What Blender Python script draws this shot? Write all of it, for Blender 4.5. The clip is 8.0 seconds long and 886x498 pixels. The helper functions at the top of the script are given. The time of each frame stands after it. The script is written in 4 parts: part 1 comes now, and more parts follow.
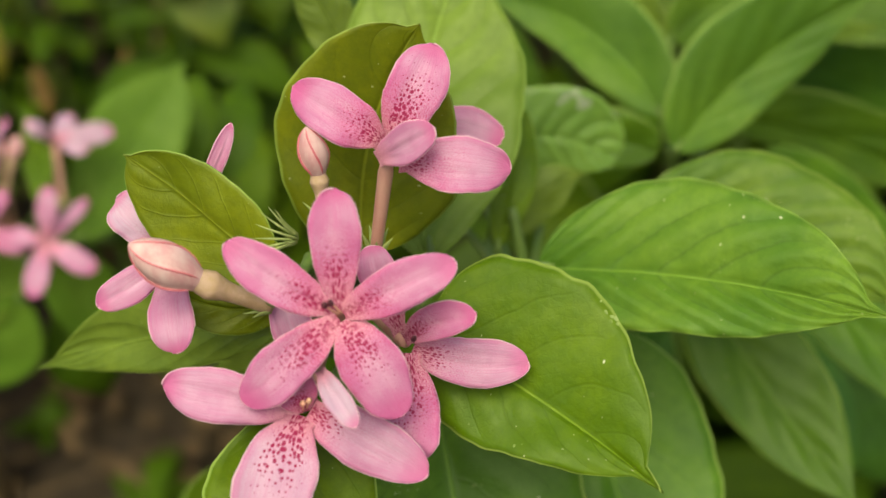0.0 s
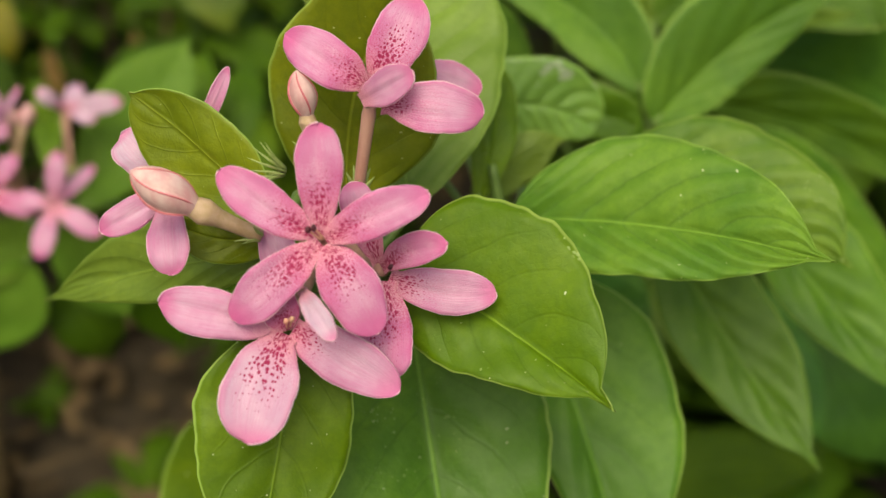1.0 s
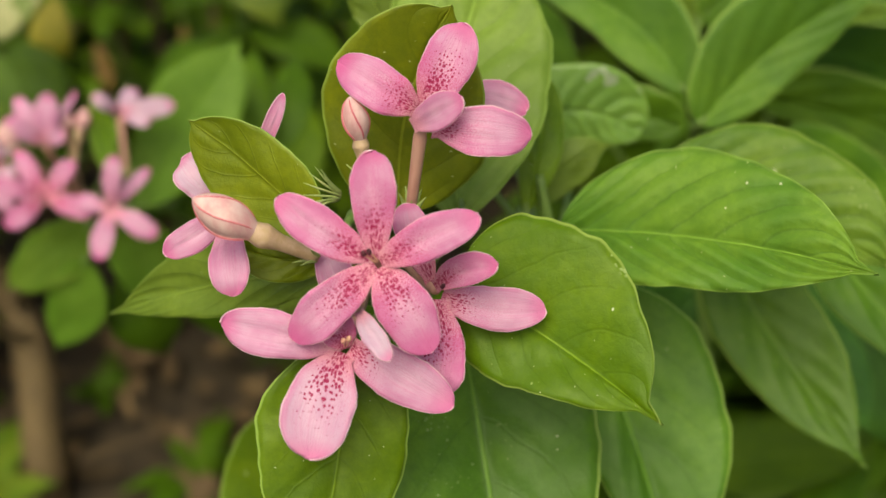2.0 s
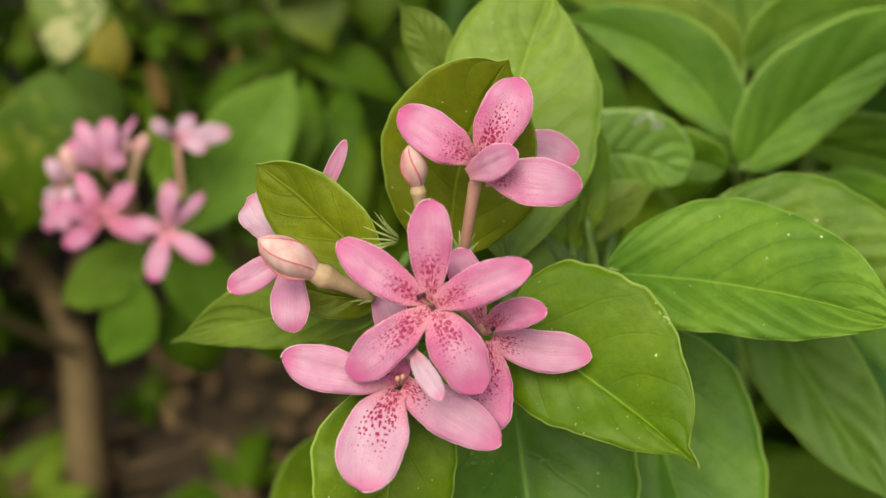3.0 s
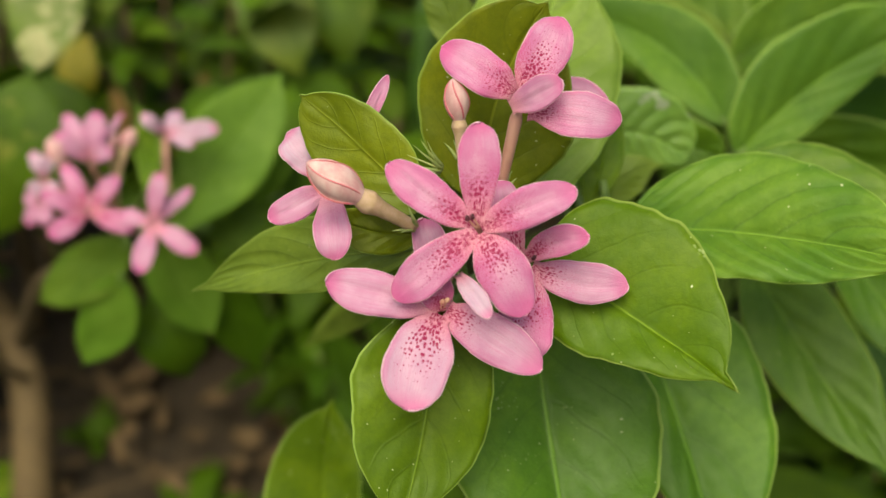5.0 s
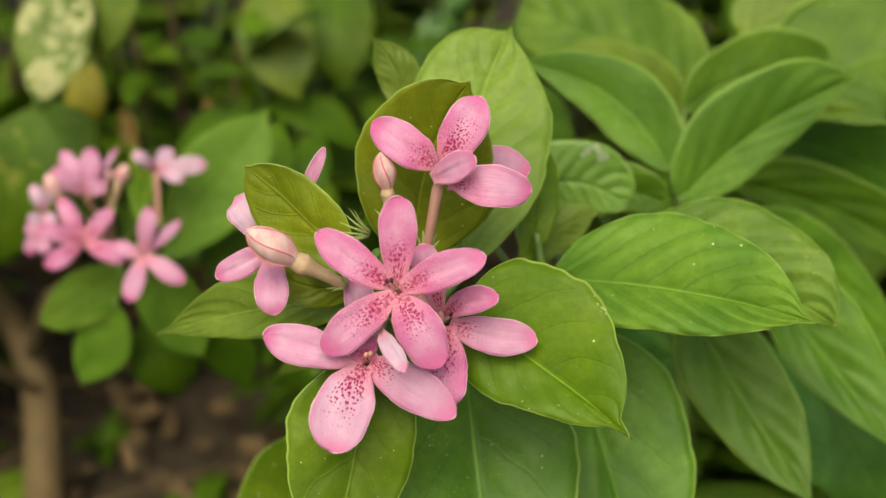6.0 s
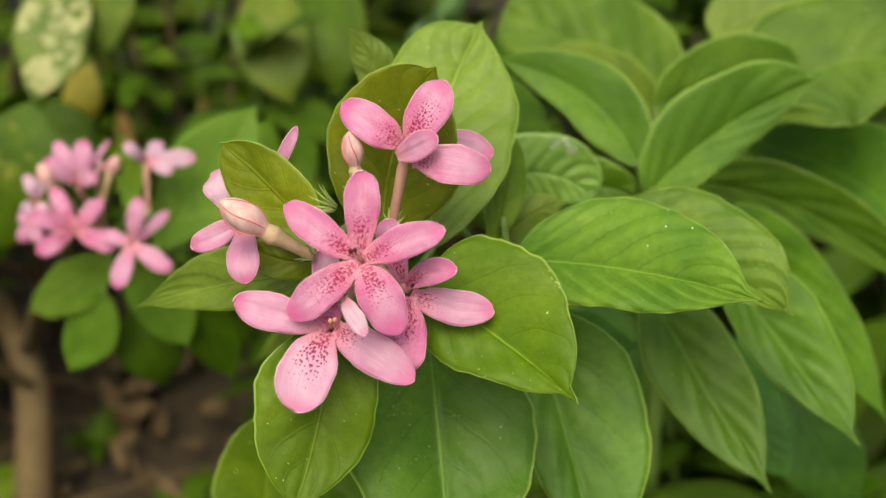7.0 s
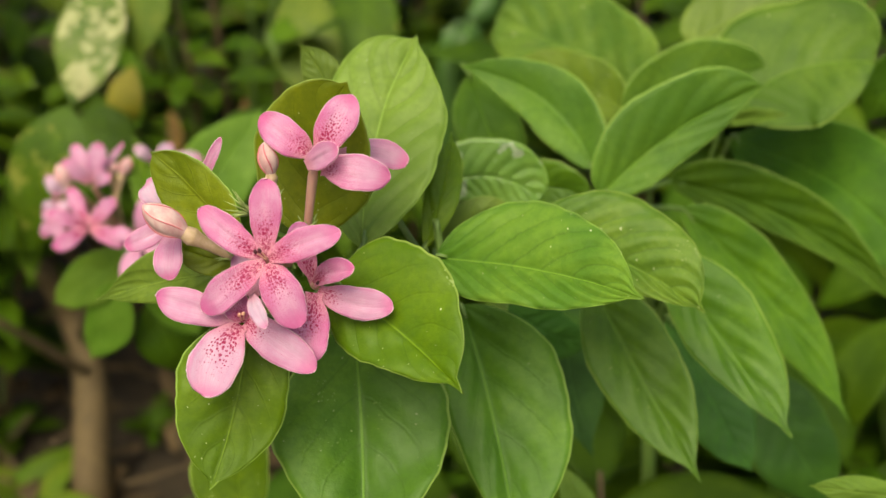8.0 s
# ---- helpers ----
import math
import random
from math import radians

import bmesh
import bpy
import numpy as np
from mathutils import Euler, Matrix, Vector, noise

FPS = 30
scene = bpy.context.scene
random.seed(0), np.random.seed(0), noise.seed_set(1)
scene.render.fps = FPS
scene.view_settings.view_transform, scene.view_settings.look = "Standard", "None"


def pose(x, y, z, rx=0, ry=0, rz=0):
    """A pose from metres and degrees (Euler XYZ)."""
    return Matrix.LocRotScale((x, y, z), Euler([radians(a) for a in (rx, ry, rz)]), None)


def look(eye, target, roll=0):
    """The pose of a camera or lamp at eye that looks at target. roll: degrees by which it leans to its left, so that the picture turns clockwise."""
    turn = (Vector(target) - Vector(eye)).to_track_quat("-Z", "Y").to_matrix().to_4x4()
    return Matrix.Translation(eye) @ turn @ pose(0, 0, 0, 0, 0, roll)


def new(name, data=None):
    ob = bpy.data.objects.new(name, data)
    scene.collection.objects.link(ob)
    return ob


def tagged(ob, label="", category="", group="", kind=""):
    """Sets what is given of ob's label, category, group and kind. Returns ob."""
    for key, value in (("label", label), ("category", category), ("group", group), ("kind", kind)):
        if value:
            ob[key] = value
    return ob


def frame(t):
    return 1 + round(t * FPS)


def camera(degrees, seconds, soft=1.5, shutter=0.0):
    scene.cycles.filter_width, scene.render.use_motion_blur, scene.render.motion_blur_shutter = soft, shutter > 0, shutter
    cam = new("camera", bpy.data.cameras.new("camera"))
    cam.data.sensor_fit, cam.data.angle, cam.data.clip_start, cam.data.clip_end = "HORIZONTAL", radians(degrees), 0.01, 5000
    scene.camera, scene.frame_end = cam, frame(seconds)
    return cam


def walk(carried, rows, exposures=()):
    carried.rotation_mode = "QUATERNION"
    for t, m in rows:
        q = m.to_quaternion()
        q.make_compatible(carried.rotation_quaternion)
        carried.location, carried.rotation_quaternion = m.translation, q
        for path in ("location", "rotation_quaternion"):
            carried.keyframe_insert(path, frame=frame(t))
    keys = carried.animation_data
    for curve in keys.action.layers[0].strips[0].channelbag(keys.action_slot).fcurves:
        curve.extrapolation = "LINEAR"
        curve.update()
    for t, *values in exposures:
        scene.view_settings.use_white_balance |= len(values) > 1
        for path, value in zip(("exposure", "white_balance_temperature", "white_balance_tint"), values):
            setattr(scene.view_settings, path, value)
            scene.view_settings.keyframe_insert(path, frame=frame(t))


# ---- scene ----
# ---- camera ----
cam = camera(40.0, 8.0)
cam.data.dof.use_dof = True
cam.data.dof.aperture_fstop = 10.5
PATH = [
    (0, (0.00984, -0.15455, 0.71672), (0.02011, 0.00853, 0.60139), 0.31),
    (0.3, (0.00404, -0.15925, 0.72220), (0.01639, 0.00300, 0.60592), 0.96),
    (0.5, (0.01117, -0.17036, 0.71744), (0.02000, -0.00748, 0.60171), 0.06),
    (0.7, (-0.00131, -0.17818, 0.70770), (0.01234, -0.01287, 0.59595), 2.50),
    (1, (0.01425, -0.17697, 0.71644), (0.02362, -0.01320, 0.60202), 1.53),
    (1.2, (0.01606, -0.17132, 0.72374), (0.02459, -0.01000, 0.60582), 1.09),
    (2.3, (0.00831, -0.18136, 0.72772), (0.00852, -0.01949, 0.61025), -0.87),
    (2.5, (0.00146, -0.18284, 0.72524), (0.00374, -0.02019, 0.60888), 0.18),
    (2.8, (0.00117, -0.18406, 0.73102), (0.00105, -0.02045, 0.61598), 0.21),
    (3, (0.01017, -0.18400, 0.73860), (0.00584, -0.02080, 0.62307), -0.48),
    (3.2, (0.00679, -0.18502, 0.74018), (0.00109, -0.02303, 0.62303), -1.04),
    (3.5, (-0.00202, -0.19017, 0.72975), (-0.00410, -0.02509, 0.61685), 0.36),
    (4, (-0.01791, -0.19599, 0.71070), (-0.01389, -0.02856, 0.60138), 1.39),
    (4.3, (-0.01930, -0.19527, 0.70910), (-0.01192, -0.02548, 0.60366), 2.24),
    (4.5, (-0.01342, -0.19443, 0.72074), (-0.00827, -0.02573, 0.61343), 2.68),
    (4.8, (-0.01841, -0.20344, 0.71063), (-0.01046, -0.03314, 0.60607), 2.83),
    (5, (-0.01187, -0.20300, 0.71714), (-0.00517, -0.03364, 0.61097), 2.62),
    (5.2, (-0.00517, -0.19951, 0.72802), (0.00106, -0.03250, 0.61817), 2.47),
    (6.3, (0.01145, -0.22505, 0.74839), (0.01321, -0.05501, 0.64311), 2.15),
    (6.5, (0.01271, -0.22503, 0.75210), (0.01490, -0.05631, 0.64472), 2.15),
    (6.8, (0.01688, -0.23558, 0.74160), (0.01994, -0.06439, 0.63823), 2.13),
    (7, (0.01858, -0.23879, 0.74366), (0.02089, -0.06781, 0.63994), 3.13),
    (7.5, (0.07449, -0.22456, 0.78109), (0.06271, -0.05886, 0.66971), -1.28),
    (7.7, (0.07897, -0.23671, 0.77496), (0.06101, -0.06859, 0.66814), -2.73),
    (8, (0.06911, -0.25716, 0.76055), (0.05549, -0.08768, 0.65524), 0.54),
]
walk(cam, [(t, look(eye, target, roll)) for t, eye, target, roll in PATH], exposures=[(0.0, 0.40, 7600.0, 2.0), (5.0, 0.43, 7600.0, 2.0), (8.0, 0.56, 7600.0, 2.0)])

# ---- world and light: bright shade under a veiled sky ----
world = bpy.data.worlds.new("sky")
scene.world = world
world.use_nodes = True
wn = world.node_tree
sky = wn.nodes.new("ShaderNodeTexSky")
sky.sky_type = "NISHITA"
sky.sun_disc = False
sky.sun_elevation = radians(60)
sky.sun_rotation = radians(199)
sky.dust_density = 6.0
wn.links.new(sky.outputs[0], wn.nodes["Background"].inputs[0])
wn.nodes["Background"].inputs[1].default_value = 0.138
sun_data = bpy.data.lights.new("sun", "SUN")
sun_data.energy = 1.55
sun_data.angle = radians(40)
sun_data.color = (0.96, 1.0, 0.86)
sun = new("sun", sun_data)
sun.matrix_world = look((-0.5, -1.35, 3.0), (0, 0.1, 0.3))


# ---- node helpers ----
class Net:
    """A small helper to write node materials."""

    def __init__(self, name):
        self.mat = bpy.data.materials.new(name)
        self.mat.use_nodes = True
        self.t = self.mat.node_tree
        self.t.nodes.clear()

    def add(self, kind, props=None, **ins):
        n = self.t.nodes.new("ShaderNode" + kind)
        p = props or {}
        if kind == "Math":
            n.operation = p["operation"]
        if kind == "MapRange":
            n.interpolation_type = p["interpolation_type"]
        if kind == "Mix":
            n.data_type, n.blend_type = p["data_type"], p["blend_type"]
        if kind == "UVMap":
            n.uv_map = p["uv_map"]
        if kind == "TexVoronoi" and p:
            n.feature = p.get("feature", "F1")
            n.voronoi_dimensions = "2D" if "flat" in p else "3D"
        for k, v in ins.items():
            self.put(n, k, v)
        return n

    def put(self, n, k, v):
        key = int(k[1:]) if k[0] == "i" and k[1:].isdigit() else k.replace("_", " ")
        s = n.inputs[key]
        if isinstance(v, bpy.types.NodeSocket):
            self.t.links.new(v, s)
        elif isinstance(v, bpy.types.Node):
            self.t.links.new(v.outputs[0], s)
        else:
            s.default_value = v

    def m(self, op, a, b=0.0, c=0.0):
        n = self.add("Math", {"operation": op})
        for i, v in enumerate((a, b, c)):
            self.put(n, "i%d" % i, v)
        return n.outputs[0]

    def step(self, v, lo, hi, a=0.0, b=1.0):
        n = self.add("MapRange", {"interpolation_type": "SMOOTHSTEP"})
        for i, x in enumerate((v, lo, hi, a, b)):
            self.put(n, "i%d" % i, x)
        return n.outputs[0]

    def mix(self, f, a, b, blend="MIX"):
        n = self.add("Mix", {"data_type": "RGBA", "blend_type": blend})
        for i, v in ((0, f), (6, a), (7, b)):
            if isinstance(v, tuple):
                v = (*v, 1.0)
            self.put(n, "i%d" % i, v)
        return n.outputs[2]

    def noise(self, scale, detail=3.0, vec=None, rough=0.55):
        n = self.add("TexNoise", Scale=scale, Detail=detail, Roughness=rough)
        if vec is not None:
            self.t.links.new(vec, n.inputs["Vector"])
        return n.outputs[0]

    def bump(self, h, strength, dist):
        n = self.add("Bump", Strength=strength, Distance=dist)
        self.put(n, "Height", h)
        return n.outputs[0]

    def out(self, shader):
        o = self.add("OutputMaterial")
        self.t.links.new(shader, o.inputs[0])
        return self.mat


def leaf_material(name, c1, c2, c3, rough=0.42, veins=8.0, sweep=0.23, speck=0.0, glow=0.3, relief=0.22, cream=0.0, rim=0.5, spec=0.34, patch=(0.46, 0.46, 0.22), fine_patch=120.0):
    n = Net(name)
    c2, c3 = tuple(1.12 * x for x in c2), tuple(0.82 * x for x in c3)
    co = n.add("TexCoord").outputs["Object"]
    uv = n.add("SeparateXYZ", i0=n.add("UVMap", {"uv_map": "blade"}))
    u, v = uv.outputs[0], uv.outputs[1]
    a = n.m("ABSOLUTE", n.m("MULTIPLY_ADD", v, 2.0, -1.0))
    wob = n.m("MULTIPLY_ADD", n.noise(90.0, 2.0, co), 0.36, -0.18)
    ph = n.m("FRACT", n.m("MULTIPLY_ADD", n.m("SUBTRACT", u, n.m("MULTIPLY", n.m("POWER", a, 1.25), sweep)), veins, wob))
    off = n.m("ABSOLUTE", n.m("SUBTRACT", ph, 0.5))
    lat = n.step(off, 0.0, 0.012 * veins, 1.0, 0.0)
    puff = n.step(off, 0.0, 0.42)
    rib = n.step(a, 0.008, 0.024, 1.0, 0.0)
    groove = n.step(a, 0.0, 0.09, 1.0, 0.0)
    vein = n.m("MAXIMUM", n.m("MULTIPLY", lat, n.step(a, 0.6, 1.0, 0.5, 0.0)), rib)
    fine = n.add("TexVoronoi", {"feature": "DISTANCE_TO_EDGE"}, Scale=560.0)
    n.t.links.new(co, fine.inputs["Vector"])
    net = n.step(fine.outputs[0], 0.0, 0.12, 1.0, 0.0)
    rnd = n.add("ObjectInfo").outputs["Random"]
    blot = n.step(n.noise(48.0, 3.0, co), 0.36, 0.66)
    small = n.step(n.noise(420.0, 4.0, co, 0.65), 0.3, 0.75)
    col = n.mix(blot, c1, c2)
    col = n.mix(n.m("MULTIPLY", small, 0.4), col, c3)
    col = n.mix(n.m("MULTIPLY", n.m("MULTIPLY", puff, n.step(n.noise(30.0, 2.0, co), 0.4, 0.65)), min(0.55, 0.45 * relief)), col, c2)
    col = n.mix(n.m("MULTIPLY", n.step(n.noise(17.0, 2.0, co), 0.45, 0.7), 0.45), col, c3)
    # side veins darkened: the shadow in their grooves is painted into the colour
    col = n.mix(n.m("MULTIPLY", n.m("MULTIPLY", lat, n.step(a, 0.45, 0.95, 1.0, 0.0)), 0.16 + 0.26 * relief), col, tuple(0.55 * x for x in c1))
    col = n.mix(n.m("MULTIPLY", rib, 0.42), col, tuple(min(1.0, x * 1.6 + 0.02) for x in c2))
    # flanks of the midrib painted darker, as shade in its groove
    col = n.mix(n.m("MULTIPLY", n.m("SUBTRACT", groove, rib), 0.12), col, tuple(x * 0.7 for x in c3))
    col = n.mix(n.m("MULTIPLY", net, 0.05), col, tuple(x * 0.55 for x in c1))
    col = n.mix(n.m("MULTIPLY", n.step(a, 0.962, 0.985), rim), col, (0.33, 0.47, 0.10))
    hsv = n.add("HueSaturation", Hue=n.m("MULTIPLY_ADD", rnd, 0.016, 0.496), Saturation=1.0, Value=n.m("MULTIPLY_ADD", rnd, 0.3, 0.85), Color=col)
    col = hsv.outputs[0]
    if cream:
        both = n.m("ADD", n.m("MULTIPLY", n.noise(fine_patch, 4.0, co, 0.65), 0.6), n.m("MULTIPLY", n.noise(fine_patch * 0.33, 2.0, co), 0.4))
        cr = n.step(both, 0.52 - cream, 0.55 - cream)
        col = n.mix(cr, col, patch)
    sp = n.add("TexVoronoi", {"feature": "F1"}, Scale=800.0)
    n.t.links.new(co, sp.inputs["Vector"])
    pale = n.step(n.m("SUBTRACT", n.m("MULTIPLY", n.m("POWER", n.noise(300.0, 2.0, co), 3.0), 1.15), sp.outputs["Distance"]), 0.0, 0.05)
    clus = n.step(n.noise(40.0, 2.0, co), 0.61, 0.70)
    if speck > 0.85:
        clus = n.m("MAXIMUM", clus, n.m("MULTIPLY", n.step(u, 0.84, 0.95), n.step(n.noise(90.0, 2.0, co), 0.42, 0.6)))
        clus = n.m("MAXIMUM", clus, n.m("MULTIPLY", n.step(a, 0.90, 0.97), n.step(n.noise(55.0, 2.0, co), 0.45, 0.6)))
    col = n.mix(n.m("MULTIPLY", n.m("MULTIPLY", pale, n.m("MULTIPLY_ADD", clus, 0.9, 0.02)), 0.8 * speck), col, (0.46, 0.57, 0.25))
    cell = n.add("TexVoronoi", {"flat": True}, Vector=n.add("CombineXYZ", i0=n.m("MULTIPLY_ADD", u, 22.0, n.m("MULTIPLY", rnd, 91.0)), i1=n.m("MULTIPLY_ADD", v, 11.0, n.m("MULTIPLY", rnd, 37.0))), Scale=1.0, Randomness=1.0)
    pick = n.add("SeparateColor", i0=cell.outputs["Color"])
    few = n.m("MULTIPLY", n.step(pick.outputs[0], 0.93, 0.935), n.step(n.m("SUBTRACT", n.m("MULTIPLY_ADD", n.m("POWER", pick.outputs[1], 2.0), 0.075, 0.02), cell.outputs["Distance"]), -0.03, 0.02))
    col = n.mix(n.m("MULTIPLY", few, min(1.0, 1.1 * speck)), col, (0.62, 0.66, 0.42))
    h = n.m("ADD", n.m("MULTIPLY", small, 0.18), n.m("MULTIPLY", n.m("ADD", vein, n.m("MULTIPLY", net, 0.1)), -0.35))
    h = n.m("ADD", h, n.m("MULTIPLY", n.m("SUBTRACT", n.m("MULTIPLY", puff, relief), n.m("MULTIPLY", groove, 0.7)), 0.8))
    bmp = n.bump(n.m("ADD", h, n.m("MULTIPLY", n.noise(130.0, 2.0, co), 1.1)), 0.55, 0.0007)
    p = n.add("BsdfPrincipled", Base_Color=col, Roughness=n.m("MULTIPLY_ADD", small, 0.1, rough + 0.04), Normal=bmp)
    p.inputs["Specular IOR Level"].default_value = spec
    tr = n.add("BsdfTranslucent", Color=n.mix(0.6, col, n.mix(1.0, col, (1.0, 0.9, 0.25), "MULTIPLY")), Normal=bmp)
    return n.out(n.add("MixShader", i0=glow, i1=p.outputs[0], i2=tr.outputs[0]).outputs[0])


LEAF = {
    "young": leaf_material("leaf_young", (0.092, 0.160, 0.003), (0.126, 0.196, 0.004), (0.064, 0.124, 0.003), veins=5.0, sweep=0.36, rim=0.85, speck=0.9, relief=0.1, rough=0.42, spec=0.26),
    "bright": leaf_material("leaf_bright", (0.104, 0.216, 0.003), (0.150, 0.266, 0.004), (0.072, 0.166, 0.003), veins=5.0, sweep=0.36, rim=0.9, speck=1.0, relief=0.12, rough=0.42, spec=0.28),
    "light": leaf_material("leaf_light", (0.146, 0.232, 0.025), (0.188, 0.278, 0.034), (0.116, 0.198, 0.019), veins=7.0, sweep=0.34, relief=0.35, speck=0.3),
    # whitish patches paint a soft gloss highlight into the leaf colour
    "painted_sheen": leaf_material("leaf_painted_sheen", (0.138, 0.255, 0.04), (0.190, 0.31, 0.055), (0.11, 0.22, 0.03), rough=0.28, spec=0.5, cream=-0.015, patch=(0.36, 0.44, 0.28), fine_patch=130.0),
    "olive": leaf_material("leaf_olive", (0.142, 0.180, 0.006), (0.196, 0.222, 0.007), (0.10, 0.136, 0.005), veins=5.0, sweep=0.36, rim=0.6, speck=0.5, relief=0.05),
    "quilt": leaf_material("leaf_quilted", (0.100, 0.212, 0.018), (0.158, 0.27, 0.026), (0.074, 0.176, 0.014), veins=7.0, sweep=0.36, relief=0.8, speck=1.0, rough=0.42, spec=0.3),
    "green": leaf_material("leaf_green", (0.074, 0.178, 0.007), (0.108, 0.228, 0.010), (0.054, 0.142, 0.005), veins=5.0, sweep=0.42, speck=0.3, rough=0.40, relief=0.32, rim=0.8, spec=0.34),
    "dull": leaf_material("leaf_dull_green", (0.078, 0.162, 0.012), (0.114, 0.204, 0.017), (0.058, 0.130, 0.009), veins=5.0, sweep=0.42, speck=0.3, relief=0.2, rim=0.8, rough=0.45, spec=0.26),
    "mid": leaf_material("leaf_mid_green", (0.054, 0.134, 0.006), (0.082, 0.172, 0.008), (0.040, 0.100, 0.005), veins=5.0, sweep=0.42, speck=0.2, relief=0.25, rim=0.5, rough=0.5, spec=0.18),
    "green2": leaf_material("leaf_spotted", (0.052, 0.112, 0.005), (0.08, 0.15, 0.006), (0.10, 0.15, 0.008), glow=0.4, rim=0.0, spec=0.2, cream=-0.07, patch=(0.22, 0.25, 0.04), fine_patch=60.0),
    # darker copy for the lower inner leaves, their shade put into the colour
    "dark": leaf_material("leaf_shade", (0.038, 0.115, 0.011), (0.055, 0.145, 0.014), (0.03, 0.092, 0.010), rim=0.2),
    "cream": leaf_material("leaf_cream", (0.07, 0.15, 0.015), (0.12, 0.20, 0.02), (0.2, 0.24, 0.05), cream=0.016, patch=(0.44, 0.44, 0.21), fine_patch=170.0),
    "yellow": leaf_material("leaf_yellow", (0.32, 0.29, 0.02), (0.36, 0.31, 0.03), (0.20, 0.22, 0.02)),
    "yellow2": leaf_material("leaf_lime", (0.11, 0.17, 0.012), (0.17, 0.21, 0.016), (0.08, 0.14, 0.01)),
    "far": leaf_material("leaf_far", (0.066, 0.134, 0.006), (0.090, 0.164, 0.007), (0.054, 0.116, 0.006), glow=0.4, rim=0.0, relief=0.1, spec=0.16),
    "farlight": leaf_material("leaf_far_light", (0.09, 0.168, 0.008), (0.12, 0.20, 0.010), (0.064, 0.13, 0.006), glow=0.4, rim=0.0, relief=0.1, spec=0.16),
    "faryellow": leaf_material("leaf_far_lime", (0.10, 0.155, 0.012), (0.16, 0.19, 0.018), (0.06, 0.12, 0.010), rim=0.0, relief=0.1, spec=0.16),
    # deep green; in the low inner bushes its darkness also stands in for shade
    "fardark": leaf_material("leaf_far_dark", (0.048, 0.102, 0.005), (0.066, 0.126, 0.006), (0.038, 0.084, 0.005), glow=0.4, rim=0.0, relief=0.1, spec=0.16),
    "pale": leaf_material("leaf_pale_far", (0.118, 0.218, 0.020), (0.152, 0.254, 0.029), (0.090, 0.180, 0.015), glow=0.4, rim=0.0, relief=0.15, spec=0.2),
    "rust": leaf_material("leaf_rust", (0.19, 0.085, 0.018), (0.24, 0.125, 0.025), (0.10, 0.12, 0.015)),
    "dry": leaf_material("leaf_dry", (0.095, 0.060, 0.028), (0.16, 0.105, 0.052), (0.050, 0.032, 0.016), rough=0.75, glow=0.1, rim=0.0),
}


